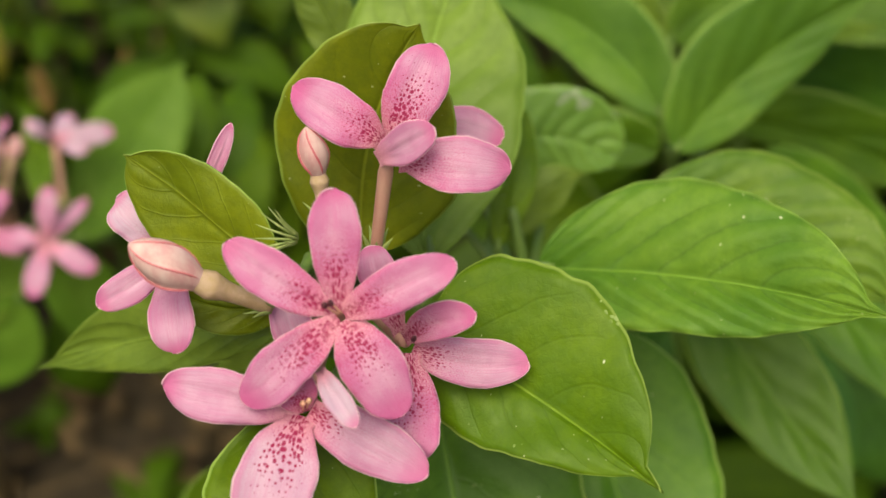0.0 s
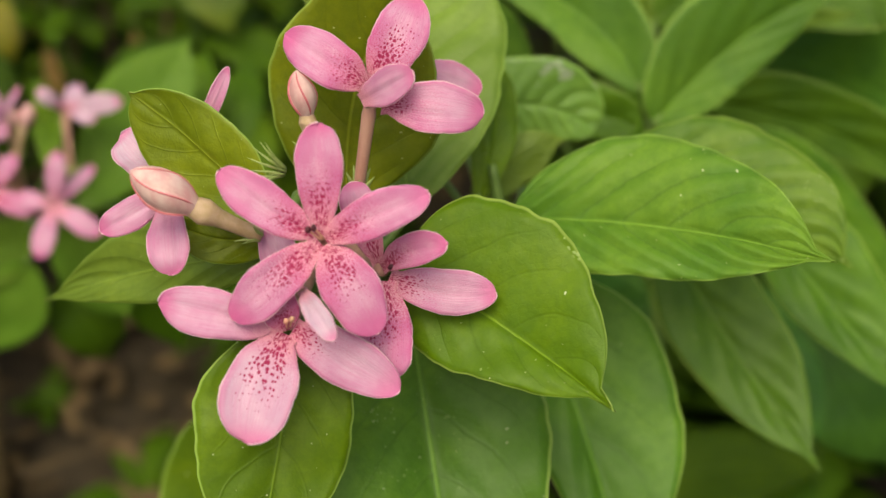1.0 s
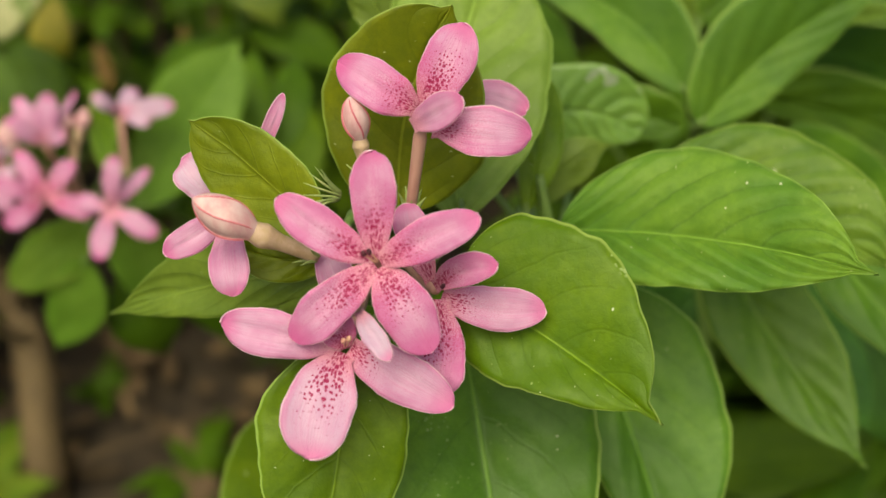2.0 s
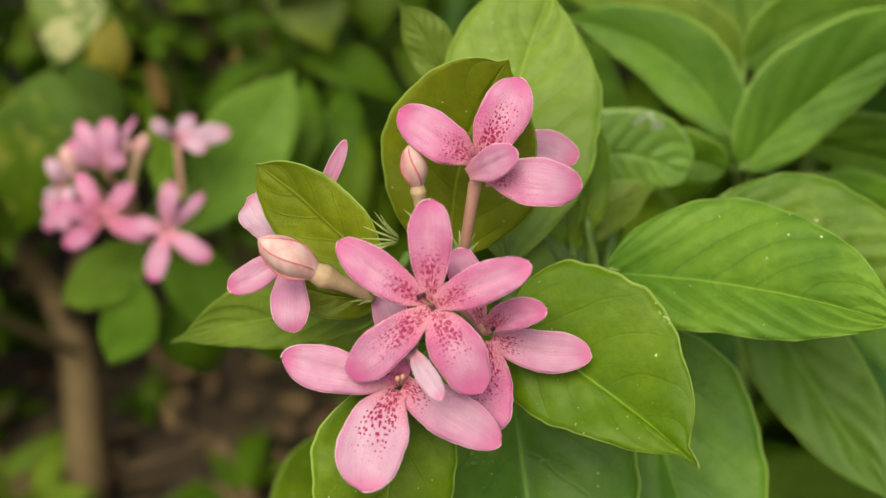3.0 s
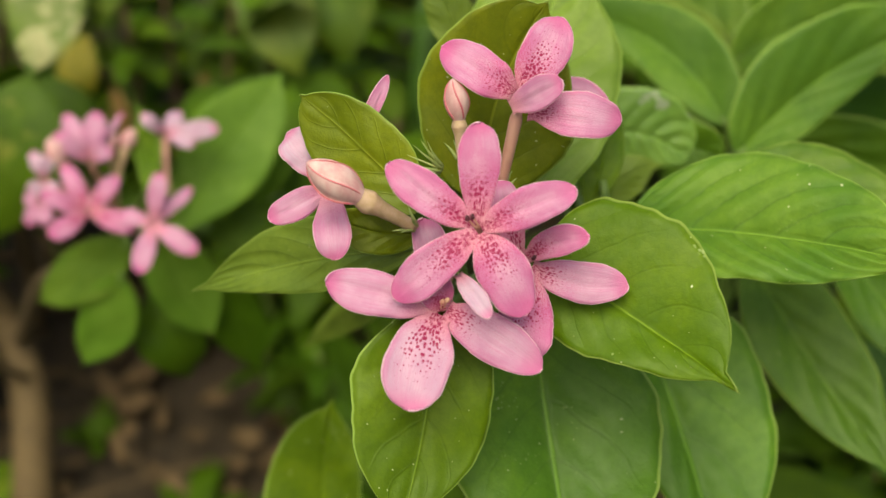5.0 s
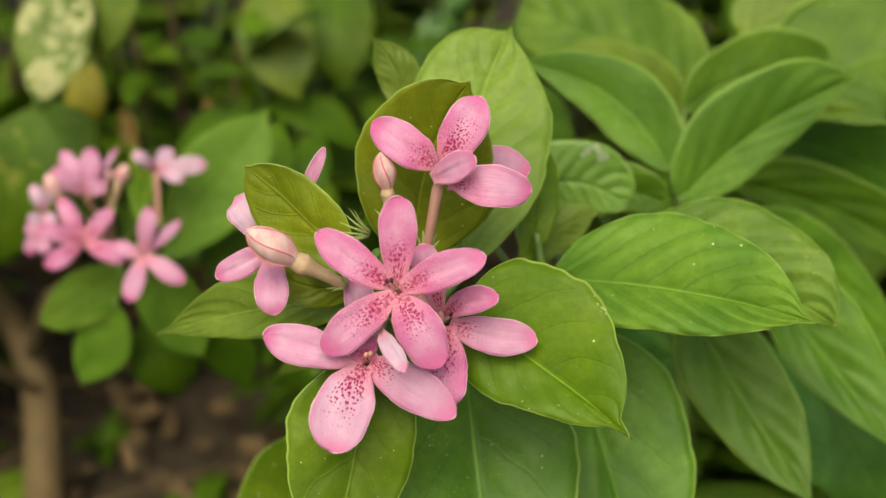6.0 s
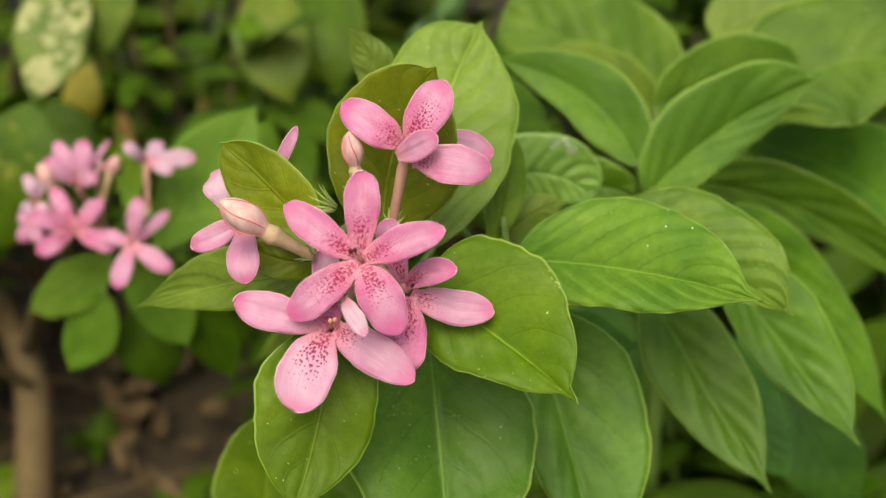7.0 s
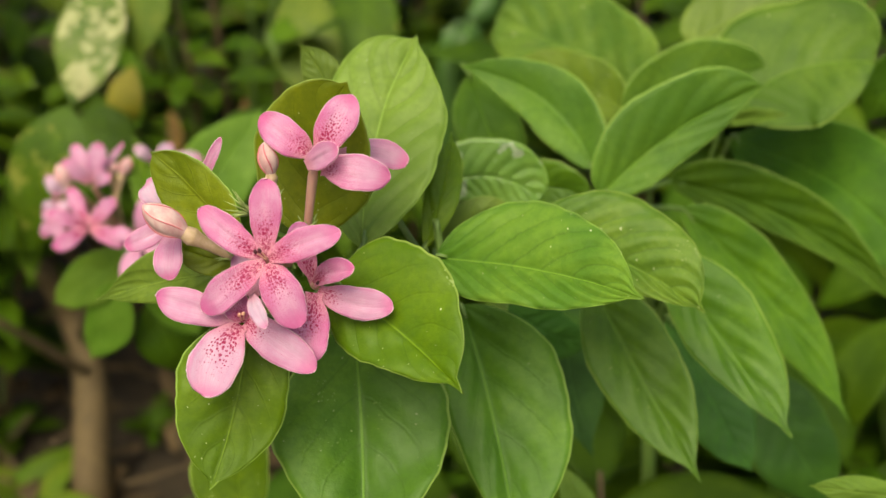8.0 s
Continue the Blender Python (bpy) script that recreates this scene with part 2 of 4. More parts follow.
def petal_material(name, pale=0.0, dots=1.0, reach=0.5):
    n = Net(name)
    co = n.add("TexCoord").outputs["Object"]
    uv = n.add("SeparateXYZ", i0=n.add("UVMap", {"uv_map": "blade"}))
    u, v = uv.outputs[0], uv.outputs[1]
    a = n.m("ABSOLUTE", n.m("MULTIPLY_ADD", v, 2.0, -1.0))
    rnd = n.add("ObjectInfo").outputs["Random"]
    sh = n.m("MULTIPLY", rnd, 57.0)
    grid = n.add("CombineXYZ", i0=n.m("MULTIPLY_ADD", u, 19.0, sh), i1=n.m("MULTIPLY_ADD", v, 15.0, sh))
    dot = n.add("TexVoronoi", {"flat": True}, Vector=grid, Scale=1.0, Randomness=0.8)
    ext = n.m("MULTIPLY_ADD", rnd, 0.12, reach)
    size = n.m("MULTIPLY", n.step(n.m("DIVIDE", u, ext), 0.35, 1.2, 0.43, 0.0), n.step(a, 0.32, 0.82, 1.0, 0.0))
    jit = n.m("MULTIPLY_ADD", n.add("SeparateColor", i0=dot.outputs["Color"]).outputs[0], 0.22, -0.16)
    big = n.step(n.m("SUBTRACT", n.m("ADD", size, jit), dot.outputs["Distance"]), -0.02, 0.025)
    grid2 = n.add("CombineXYZ", i0=n.m("MULTIPLY_ADD", u, 58.0, sh), i1=n.m("MULTIPLY_ADD", v, 46.0, sh))
    dot2 = n.add("TexVoronoi", {"flat": True}, Vector=grid2, Scale=1.0, Randomness=1.0)
    tiny = n.step(n.m("SUBTRACT", n.step(u, 0.2, 0.9, 0.36, 0.22), dot2.outputs["Distance"]), -0.03, 0.04)
    streak = n.add("CombineXYZ", i0=n.m("MULTIPLY_ADD", u, 2.2, sh), i1=n.m("MULTIPLY", v, 40.0))
    lines = n.step(n.noise(1.0, 3.0, streak.outputs[0]), 0.40, 0.66)
    base = n.mix(n.step(n.noise(160.0, 3.0, co), 0.35, 0.7), (0.545 - 0.01 * pale, 0.165 + 0.21 * pale, 0.35 + 0.16 * pale), (0.61 - 0.02 * pale, 0.30 + 0.15 * pale, 0.48 + 0.08 * pale))
    heart = n.m("MULTIPLY", n.m("MULTIPLY", n.step(a, 0.1, 0.75, 1.0, 0.0), n.step(u, 0.25, 0.5)), n.step(u, 0.7, 0.98, 1.0, 0.0))
    base = n.mix(n.m("MULTIPLY", heart, n.step(n.noise(240.0, 3.0, co), 0.3, 0.7, 0.15, 0.6)), base, (0.70, 0.44, 0.59))
    col = n.mix(n.m("MULTIPLY", lines, 0.4 - 0.2 * pale), base, (0.58, 0.14, 0.34))
    rim = n.m("MAXIMUM", n.step(u, 0.78, 1.0), n.m("MULTIPLY", n.step(a, 0.75, 0.95), 0.5))
    col = n.mix(n.m("MULTIPLY", rim, 0.62), col, (0.62, 0.09, 0.30))
    col = n.mix(n.m("MULTIPLY", n.step(a, 0.955, 0.985), 0.7), col, (0.84, 0.62, 0.68))
    col = n.mix(n.m("MULTIPLY", n.step(u, 0.0, 0.36, 1.0, 0.0), 0.62), col, (0.58, 0.06, 0.19))
    col = n.mix(n.m("MULTIPLY", n.m("SUBTRACT", 1.0, tiny), n.step(u, 0.08, 0.42, 0.55 - 0.4 * pale, 0.0)), col, (0.82, 0.46, 0.54))
    col = n.mix(n.m("MULTIPLY", n.m("MULTIPLY", lines, n.step(u, 0.02, 0.24, 1.0, 0.0)), 0.55), col, (0.80, 0.50, 0.48))
    col = n.mix(n.m("MULTIPLY", tiny, n.m("MULTIPLY", n.step(n.noise(110.0, 2.0, co), 0.3, 0.62, 0.4, 0.9), n.m("MULTIPLY", n.step(u, 0.3, 0.8, 1.0, 0.35), dots * (1.0 - 0.8 * min(1.0, pale * 1.25))))), col, (0.52, 0.035, 0.16))
    col = n.mix(n.m("MULTIPLY", big, 0.97 * dots), col, (0.33, 0.004, 0.07))
    bmp = n.bump(n.m("ADD", n.m("MULTIPLY", lines, 0.6), n.m("MULTIPLY", n.noise(2600.0, 2.0, co), 0.8)), 0.35, 0.0003)
    p = n.add("BsdfPrincipled", Base_Color=col, Roughness=0.55, Normal=bmp)
    p.inputs["Specular IOR Level"].default_value = 0.3
    p.inputs["Sheen Weight"].default_value = 0.1
    tr = n.add("BsdfTranslucent", Color=col, Normal=bmp)
    return n.out(n.add("MixShader", i0=0.22, i1=p.outputs[0], i2=tr.outputs[0]).outputs[0])


PETAL = {
    "p": petal_material("petal_pink"),
    "d": petal_material("petal_dotted", 0.0, 1.0, 0.72),
    "l": petal_material("petal_washed", 0.7, 1.0, 0.66),
    "s": petal_material("petal_sparse", 0.45, 1.0, 0.36),
    "q": petal_material("petal_rosy", 0.2, 1.0, 0.34),
    "b": petal_material("petal_back", 0.28, 0.12),
    "w": petal_material("petal_pale", 1.0, 0.15),
}


def plain_material(name, c1, c2, scale=300.0, rough=0.5, glow=0.0, bump=0.3, dist=0.0005, stretch=(1, 1, 1)):
    n = Net(name)
    mp = n.add("Mapping", Scale=stretch)
    n.t.links.new(n.add("TexCoord").outputs["Object"], mp.inputs["Vector"])
    f = n.noise(scale, 4.0, mp.outputs[0], 0.6)
    col = n.mix(n.step(f, 0.3, 0.7), c1, c2)
    col = n.mix(n.m("MULTIPLY", n.step(n.noise(scale * 0.17, 3.0, mp.outputs[0]), 0.4, 0.7), 0.45), col, tuple(0.6 * x for x in c1))
    bmp = n.bump(f, bump, dist)
    p = n.add("BsdfPrincipled", Base_Color=col, Roughness=rough, Normal=bmp)
    if not glow:
        return n.out(p.outputs[0])
    tr = n.add("BsdfTranslucent", Color=col)
    return n.out(n.add("MixShader", i0=glow, i1=p.outputs[0], i2=tr.outputs[0]).outputs[0])


TUBE = plain_material("corolla_tube", (0.54, 0.26, 0.22), (0.62, 0.36, 0.29), 500.0, 0.5, 0.2, stretch=(1, 1, 0.25))
BUD = plain_material("bud_skin", (0.62, 0.32, 0.33), (0.72, 0.52, 0.50), 420.0, 0.5, 0.15, stretch=(1, 1, 0.4))
BUDLINE = plain_material("bud_seam", (0.55, 0.12, 0.16), (0.62, 0.20, 0.22), 900.0, 0.55)
SEPAL = plain_material("sepal_green", (0.32, 0.42, 0.12), (0.44, 0.52, 0.2), 900.0, 0.5, 0.2)
CREAMY = plain_material("bud_throat", (0.50, 0.35, 0.20), (0.60, 0.42, 0.30), 600.0, 0.5, 0.2)
STEM = plain_material("green_stem", (0.10, 0.19, 0.03), (0.16, 0.24, 0.05), 400.0, 0.5)
SHOOT = plain_material("dark_shoot", (0.035, 0.095, 0.010), (0.055, 0.125, 0.015), 300.0, 0.5)
WOOD = plain_material("woody_stem", (0.085, 0.055, 0.022), (0.13, 0.087, 0.035), 160.0, 0.8, bump=0.8, dist=0.002, stretch=(1, 1, 0.3))
FILAMENT = plain_material("filament", (0.72, 0.45, 0.30), (0.70, 0.32, 0.25), 900.0, 0.5, 0.1)
ANTHER = plain_material("anther", (0.05, 0.008, 0.02), (0.09, 0.015, 0.02), 2000.0, 0.6)
TWIG = plain_material("dry_twig", (0.07, 0.045, 0.02), (0.105, 0.068, 0.03), 300.0, 0.85, bump=0.7, dist=0.001)


def ground_material():
    n = Net("soil")
    co = n.add("TexCoord").outputs["Object"]
    f1, f2, f3 = n.noise(9.0, 4.0, co), n.noise(60.0, 5.0, co, 0.65), n.noise(420.0, 3.0, co)
    col = n.mix(n.step(f2, 0.32, 0.68), (0.021, 0.014, 0.007), (0.050, 0.033, 0.015))
    col = n.mix(n.m("MULTIPLY", n.step(f1, 0.42, 0.66), 0.5), col, (0.034, 0.023, 0.010))
    col = n.mix(n.m("MULTIPLY", n.step(f3, 0.55, 0.72), 0.6), col, (0.082, 0.056, 0.029))
    bmp = n.bump(n.m("ADD", f2, n.m("MULTIPLY", f3, 0.4)), 0.8, 0.008)
    return n.out(n.add("BsdfPrincipled", Base_Color=col, Roughness=0.9, Normal=bmp).outputs[0])


SOIL = ground_material()


# ---- building helpers ----
def mesh_of(name, verts, faces, mat, uvs=None, smooth=True, flat=10**9):
    me = bpy.data.meshes.new(name)
    me.from_pydata(verts, [], faces)
    me.materials.append(mat)
    if uvs is not None:
        lay = me.uv_layers.new(name="blade")
        idx = np.empty(len(me.loops), dtype=np.int32)
        me.loops.foreach_get("vertex_index", idx)
        lay.data.foreach_set("uv", np.asarray(uvs, dtype=np.float32)[idx].ravel())
    if smooth:
        me.polygons.foreach_set("use_smooth", [i < flat for i in range(len(me.polygons))])
    me.update()
    return me


def thing(name, place, label, category, group="", kind=""):
    ob = new(name)
    ob.empty_display_size = 0.02
    ob.location = place
    return tagged(ob, label, category, group, kind)


def part(name, me, parent, label="", where=None):
    """One mesh object under a thing or a part; me is in world coordinates, or at the pose where."""
    ob = new(name, me)
    ob.parent = parent
    if parent.type == "EMPTY":
        ob.matrix_parent_inverse = Matrix.Translation(parent.location).inverted()
    if where is not None:
        ob.matrix_basis = where
    if label:
        ob["label"] = label
    return ob


def blade(name, base, tip, left, right, mat, fold=0.05, a=0.75, b=1.0, nu=30, nv=12, thick=0.00022, quilt=0.00012, veins=8, sweep=0.23, skew=0.0, jag=0.0, lump=0.0, wave=0.0, neck=0.0, drip=0.0, ends=0.35, rib=0.0, pleat=0.0, mid=None, shape=None, curl=0.0, seed=0):
    """A leaf or petal: a curved, folded shell through base, widest place and tip, with side veins pressed in and a wavy rim.
    With mid, the midrib passes there and each half has a width and a fullness (shape) of its own."""
    base, tip, left, right = (np.array(p, float) for p in (base, tip, left, right))
    um = a / (a + b)
    halves = None
    if mid is None:
        mid, side = (left + right) / 2, (right - left) / 2
    else:
        mid, side = np.array(mid, float), (right - left) / 2
        r0, r1 = np.linalg.norm(mid - base), np.linalg.norm(tip - mid)
        um = min(0.62, max(0.38, r0 / (r0 + r1)))
        halves = []
        for edge, (ea, eb) in ((left, shape[:2]), (right, shape[2:])):
            ts = np.linspace(0.05, 0.95, 91)
            cs = [(t - um) * (t - 1) / um * base + t * (t - 1) / (um * (um - 1)) * mid + t * (t - um) / (1 - um) * tip for t in ts]
            k = int(np.argmin([np.linalg.norm(edge - q) for q in cs]))
            wide = 1.0 / (ts[k] ** ea * (1 - ts[k]) ** eb)
            halves.append((edge - cs[k], ea, eb, wide))
    ax = tip - base
    n = np.cross(side, ax)
    n /= np.linalg.norm(n)
    if n @ np.array([0.0, -0.82, 0.57]) < 0:
        n = -n
    hw = np.linalg.norm(side - (side @ ax) / (ax @ ax) * ax)
    rng = random.Random(seed)
    p1, p2, p3 = (rng.uniform(0, 6.3) for _ in range(3))
    us = (1 - np.cos(np.linspace(0, math.pi, nu + 1))) / 2
    us = ends * us + (1 - ends) * np.linspace(0, 1, nu + 1)
    vs = np.linspace(-1, 1, nv + 1)
    vs = np.sign(vs) * (0.35 * np.abs(vs) + 0.65 * np.abs(vs) ** 1.5)
    peak = um**a * (1 - um) ** b
    top, uvs = [], []
    for u in us:
        l0 = (u - um) * (u - 1) / ((0 - um) * (0 - 1))
        l1 = u * (u - 1) / (um * (um - 1))
        l2 = u * (u - um) / (1 - um)
        c = l0 * base + l1 * mid + l2 * tip
        d0, d1, d2 = (2 * u - um - 1) / um, (2 * u - 1) / (um * (um - 1)), (2 * u - um) / (1 - um)
        tan = d0 * base + d1 * mid + d2 * tip
        tan /= np.linalg.norm(tan)
        s = side - (side @ tan) * tan
        s /= np.linalg.norm(s)
        nn = np.cross(s, tan)
        nn = nn if nn @ n > 0 else -nn
        ub = min(1.0, u / (1 - drip))
        w = hw * (ub**a * (1 - ub) ** b / peak)
        if drip:
            w = max(w, hw * 0.16 * (1 - u) / (2 * drip)) if u > 1 - 2 * drip else w
        w = max(w, hw * neck * (1 - u) ** 1.3)
        for v in vs:
            av = abs(v)
            if halves:
                way, ea, eb, wide = halves[0 if v < 0 else 1]
                w = np.linalg.norm(way) * ub**ea * (1 - ub) ** eb * wide
                if drip and u > 1 - 2 * drip:
                    w = max(w, np.linalg.norm(way) * 0.16 * (1 - u) / (2 * drip))
                s = way - (way @ tan) * tan
                s /= np.linalg.norm(s) * (-1 if v < 0 else 1)
                nn = np.cross(s, tan)
                nn = nn / np.linalg.norm(nn) * (1 if nn @ n > 0 else -1)
            off = fold * hw * (av**1.4 - 1.0) * min(1.0, w / hw * 1.2)
            off += quilt * (1 - 2.2 * abs(math.sin(math.pi * (u - sweep * av**1.25) * veins)) ** 4) * (1 - av**3) * min(1, av * 5) * min(1, w / hw * 1.5)
            off += wave * hw * av**2 * (math.sin(u * 9 + p1 + 1.5 * v) + 0.6 * math.sin(u * 21 + p2 + v)) * min(1, u * 4)
            off += pleat * (math.sin(v * 5.5 + p1 + u) + 0.5 * math.sin(v * 12 + p2 - 2 * u)) * math.sin(math.pi * min(1, u * 1.1) * 0.9) * min(1, w / hw)
            off += lump * (math.sin(u * 7.3 + 2.1 * v + p2) + math.sin(u * 4.1 - 3.3 * v + p3) + 0.5 * math.sin(u * 15 + 5 * v + p1)) * min(1, w / hw)
            off += curl * hw * (av - av * av) * min(1.0, w / hw * 1.2)
            off -= rib * math.exp(-((av / 0.07) ** 2)) * min(1, w / hw * 2)
            top.append(c + s * (w * (v + skew * (1 - v * v)) * (1 + 0.03 * math.sin(u * 13 + p3 + v) + jag * math.sin(u * 37 + p1 + 4 * v) + jag * math.sin(u * 61 + p2))) + nn * off)
            uvs.append((u, v * 0.5 + 0.5))
    top = np.array(top)
    w1 = nv + 1
    g = top.reshape(nu + 1, w1, 3)
    du, dv = np.gradient(g, axis=0), np.gradient(g, axis=1)
    nor = np.cross(dv, du)
    ln = np.linalg.norm(nor, axis=2, keepdims=True)
    nor = np.where(ln > 1e-12, nor / np.maximum(ln, 1e-12), n)
    nor = np.where((nor @ n)[..., None] < 0, -nor, nor)
    bot = (g - nor * thick).reshape(-1, 3)
    count = len(top)
    faces = []
    for i in range(nu):
        for j in range(nv):
            q = i * w1 + j
            faces.append((q, q + 1, q + w1 + 1, q + w1))
            faces.append((count + q, count + q + w1, count + q + w1 + 1, count + q + 1))
    rim = [j for j in range(w1)] + [i * w1 + nv for i in range(1, nu + 1)] + [nu * w1 + j for j in range(nv - 1, -1, -1)] + [i * w1 for i in range(nu - 1, 0, -1)]
    for k, q in enumerate(rim):
        r = rim[(k + 1) % len(rim)]
        faces.append((q, count + q, count + r, r))
    verts = [tuple(p) for p in top] + [tuple(p) for p in bot]
    uvs = uvs + uvs
    return mesh_of(name, verts, faces, mat, uvs, flat=len(faces) - len(rim))


def tube_data(pts, radii, sides=10, smooth=4):
    """Vertices and faces of a closed tapered tube through the points."""
    pts = [Vector(p) for p in pts]
    path, rad = [], []
    for i in range(len(pts) - 1):
        a, b = pts[i], pts[i + 1]
        ta = (pts[i + 1] - pts[i - 1]) / 2 if i else b - a
        tb = (pts[i + 2] - pts[i]) / 2 if i + 2 < len(pts) else b - a
        for k in range(smooth):
            t = k / smooth
            path.append(a * (2 * t**3 - 3 * t**2 + 1) + ta * (t**3 - 2 * t**2 + t) + b * (3 * t**2 - 2 * t**3) + tb * (t**3 - t**2))
            rad.append(radii[i] * (1 - t) + radii[i + 1] * t)
    path.append(pts[-1])
    rad.append(radii[-1])
    verts, faces = [], []
    ref = Vector((0.31, 0.77, 0.55)).normalized()
    for i, p in enumerate(path):
        d = (path[min(i + 1, len(path) - 1)] - path[max(i - 1, 0)]).normalized()
        x = d.cross(ref).normalized()
        y = d.cross(x)
        for k in range(sides):
            an = 2 * math.pi * k / sides
            verts.append(tuple(p + (x * math.cos(an) + y * math.sin(an)) * rad[i]))
    for i in range(len(path) - 1):
        for k in range(sides):
            q, r = i * sides + k, i * sides + (k + 1) % sides
            faces.append((q, r, r + sides, q + sides))
    faces.append(tuple(range(sides - 1, -1, -1)))
    faces.append(tuple(range(len(verts) - sides, len(verts))))
    return verts, faces


def tube(name, pts, radii, mat, sides=10, smooth=4):
    v, f = tube_data(pts, radii, sides, smooth)
    return mesh_of(name, v, f, mat, [(0.5, 0.5)] * len(v))


SEED = [0]
LEAF_LABEL = {
    "young": "young yellow-green leaf with a pale rim",
    "bright": "yellow-green leaf with a pale nibbled rim",
    "olive": "young olive-green leaf",
    "quilt": "broad light green leaf, puckered between its veins",
    "light": "light green leaf",
    "painted_sheen": "light green leaf with a whitish painted sheen",
    "cream": "green leaf blotched with cream",
    "yellow": "yellowing leaf",
    "yellow2": "lime green leaf",
    "green2": "green leaf with yellow spots",
    "rust": "small rust-red leaf",
}


def leaf(plant, mat, base, tip, left, right, fold, join=None, quilt=0.00015, label="", **more):
    SEED[0] += 1
    k = dict(a=0.8, b=1.0, wave=0.025, quilt=quilt, veins=8, nu=52, nv=20, jag=0.006, lump=0.00035, drip=0.05, rib=0.0002, seed=SEED[0])
    k.update(more)
    ob = part("leaf", blade("leaf", base, tip, left, right, LEAF[mat], fold, **k), plant, label or LEAF_LABEL.get(mat, ""))
    if join is not None:
        j, b, m = Vector(join), Vector(base), (Vector(left) + Vector(right)) / 2
        part("petiole", tube("petiole", [j, (j + b) / 2 - Vector((0, 0, 0.002)), b, b.lerp(m, 0.12)], [0.0012, 0.001, 0.0009, 0.0004], STEM, 8), ob)
    return ob


def petal(flower, mat, base, tip, left, right, fold, **more):
    SEED[0] += 1
    k = dict(a=0.62, b=0.45, nu=28, nv=16, ends=1.0, pleat=0.00014, quilt=0.00004, veins=3, wave=0.07, jag=0.008, neck=0.44, thick=0.00025, seed=SEED[0])
    k.update(more)
    return part("petal", blade("petal", base, tip, left, right, PETAL[mat], fold, **k), flower)


def flower(plant, centre, back, r=0.00135, label=""):
    """The corolla tube of a flower with its calyx; petals and stamens hang on it."""
    c, b = Vector(centre), Vector(back)
    d = (c - b)
    ob = part("flower", tube("flower", [b, b + d * 0.5, b + d * 0.85, c - d * 0.04], [r * 0.8, r * 0.95, r * 1.05, r * 0.75], TUBE, 12, 5), plant, label)
    part("calyx", sepals("calyx", b, d.normalized(), 5, 0.0045, 0.0006), ob)
    return ob


def sepals(name, place, way, count, length, r, spread=0.45):
    """Narrow pointed sepals round a stalk."""
    way = Vector(way).normalized()
    x = way.cross(Vector((0.2, 0.9, 0.3))).normalized()
    y = way.cross(x)
    verts, faces = [], []
    for k in range(count):
        an = 2 * math.pi * k / count + 0.4
        o = x * math.cos(an) + y * math.sin(an)
        p0 = Vector(place) + o * 0.0009
        p1 = p0 + way * length * 0.5 + o * length * spread * 0.4
        p2 = p0 + way * length + o * length * spread
        v, f = tube_data([p0, p1, p2], [r, r * 0.8, r * 0.1], 6, 3)
        q = len(verts)
        verts += v
        faces += [tuple(q + i for i in g) for g in f]
    return mesh_of(name, verts, faces, SEPAL, [(0.5, 0.5)] * len(verts))


def stamens(ob, centre, out, length=0.004, bend=(0, 0, 0), count=2, tips=ANTHER):
    c, o = Vector(centre), Vector(out)
    for k in range(count):
        s = Vector((0.0005 * (k - (count - 1) / 2) * 2, 0.0003 * k, 0.0002 * k))
        e = c + o * length + Vector(bend) + s
        st = part("stamen", tube("stamen", [c + s * 0.4, (c + e) / 2 + s * 0.3, e], [0.00022, 0.0002, 0.00016], FILAMENT, 6), ob)
        w = (o + Vector((0.3, 0.2, 0.5))).normalized() * 0.0008
        part("anther", tube("anther", [e - w, e - w * 0.4, e + w * 0.4, e + w], [0.0001, 0.0005, 0.0005, 0.0001], tips, 8, 2), st)


def bud_radius(u):
    """How wide a bud is, from its base (0) to its blunt tip (1)."""
    if u < 0.45:
        return 0.5 + 0.5 * math.sin(math.pi / 2 * u / 0.45)
    return max(0.0, 1 - ((u - 0.45) / 0.55) ** 1.9) ** 0.75


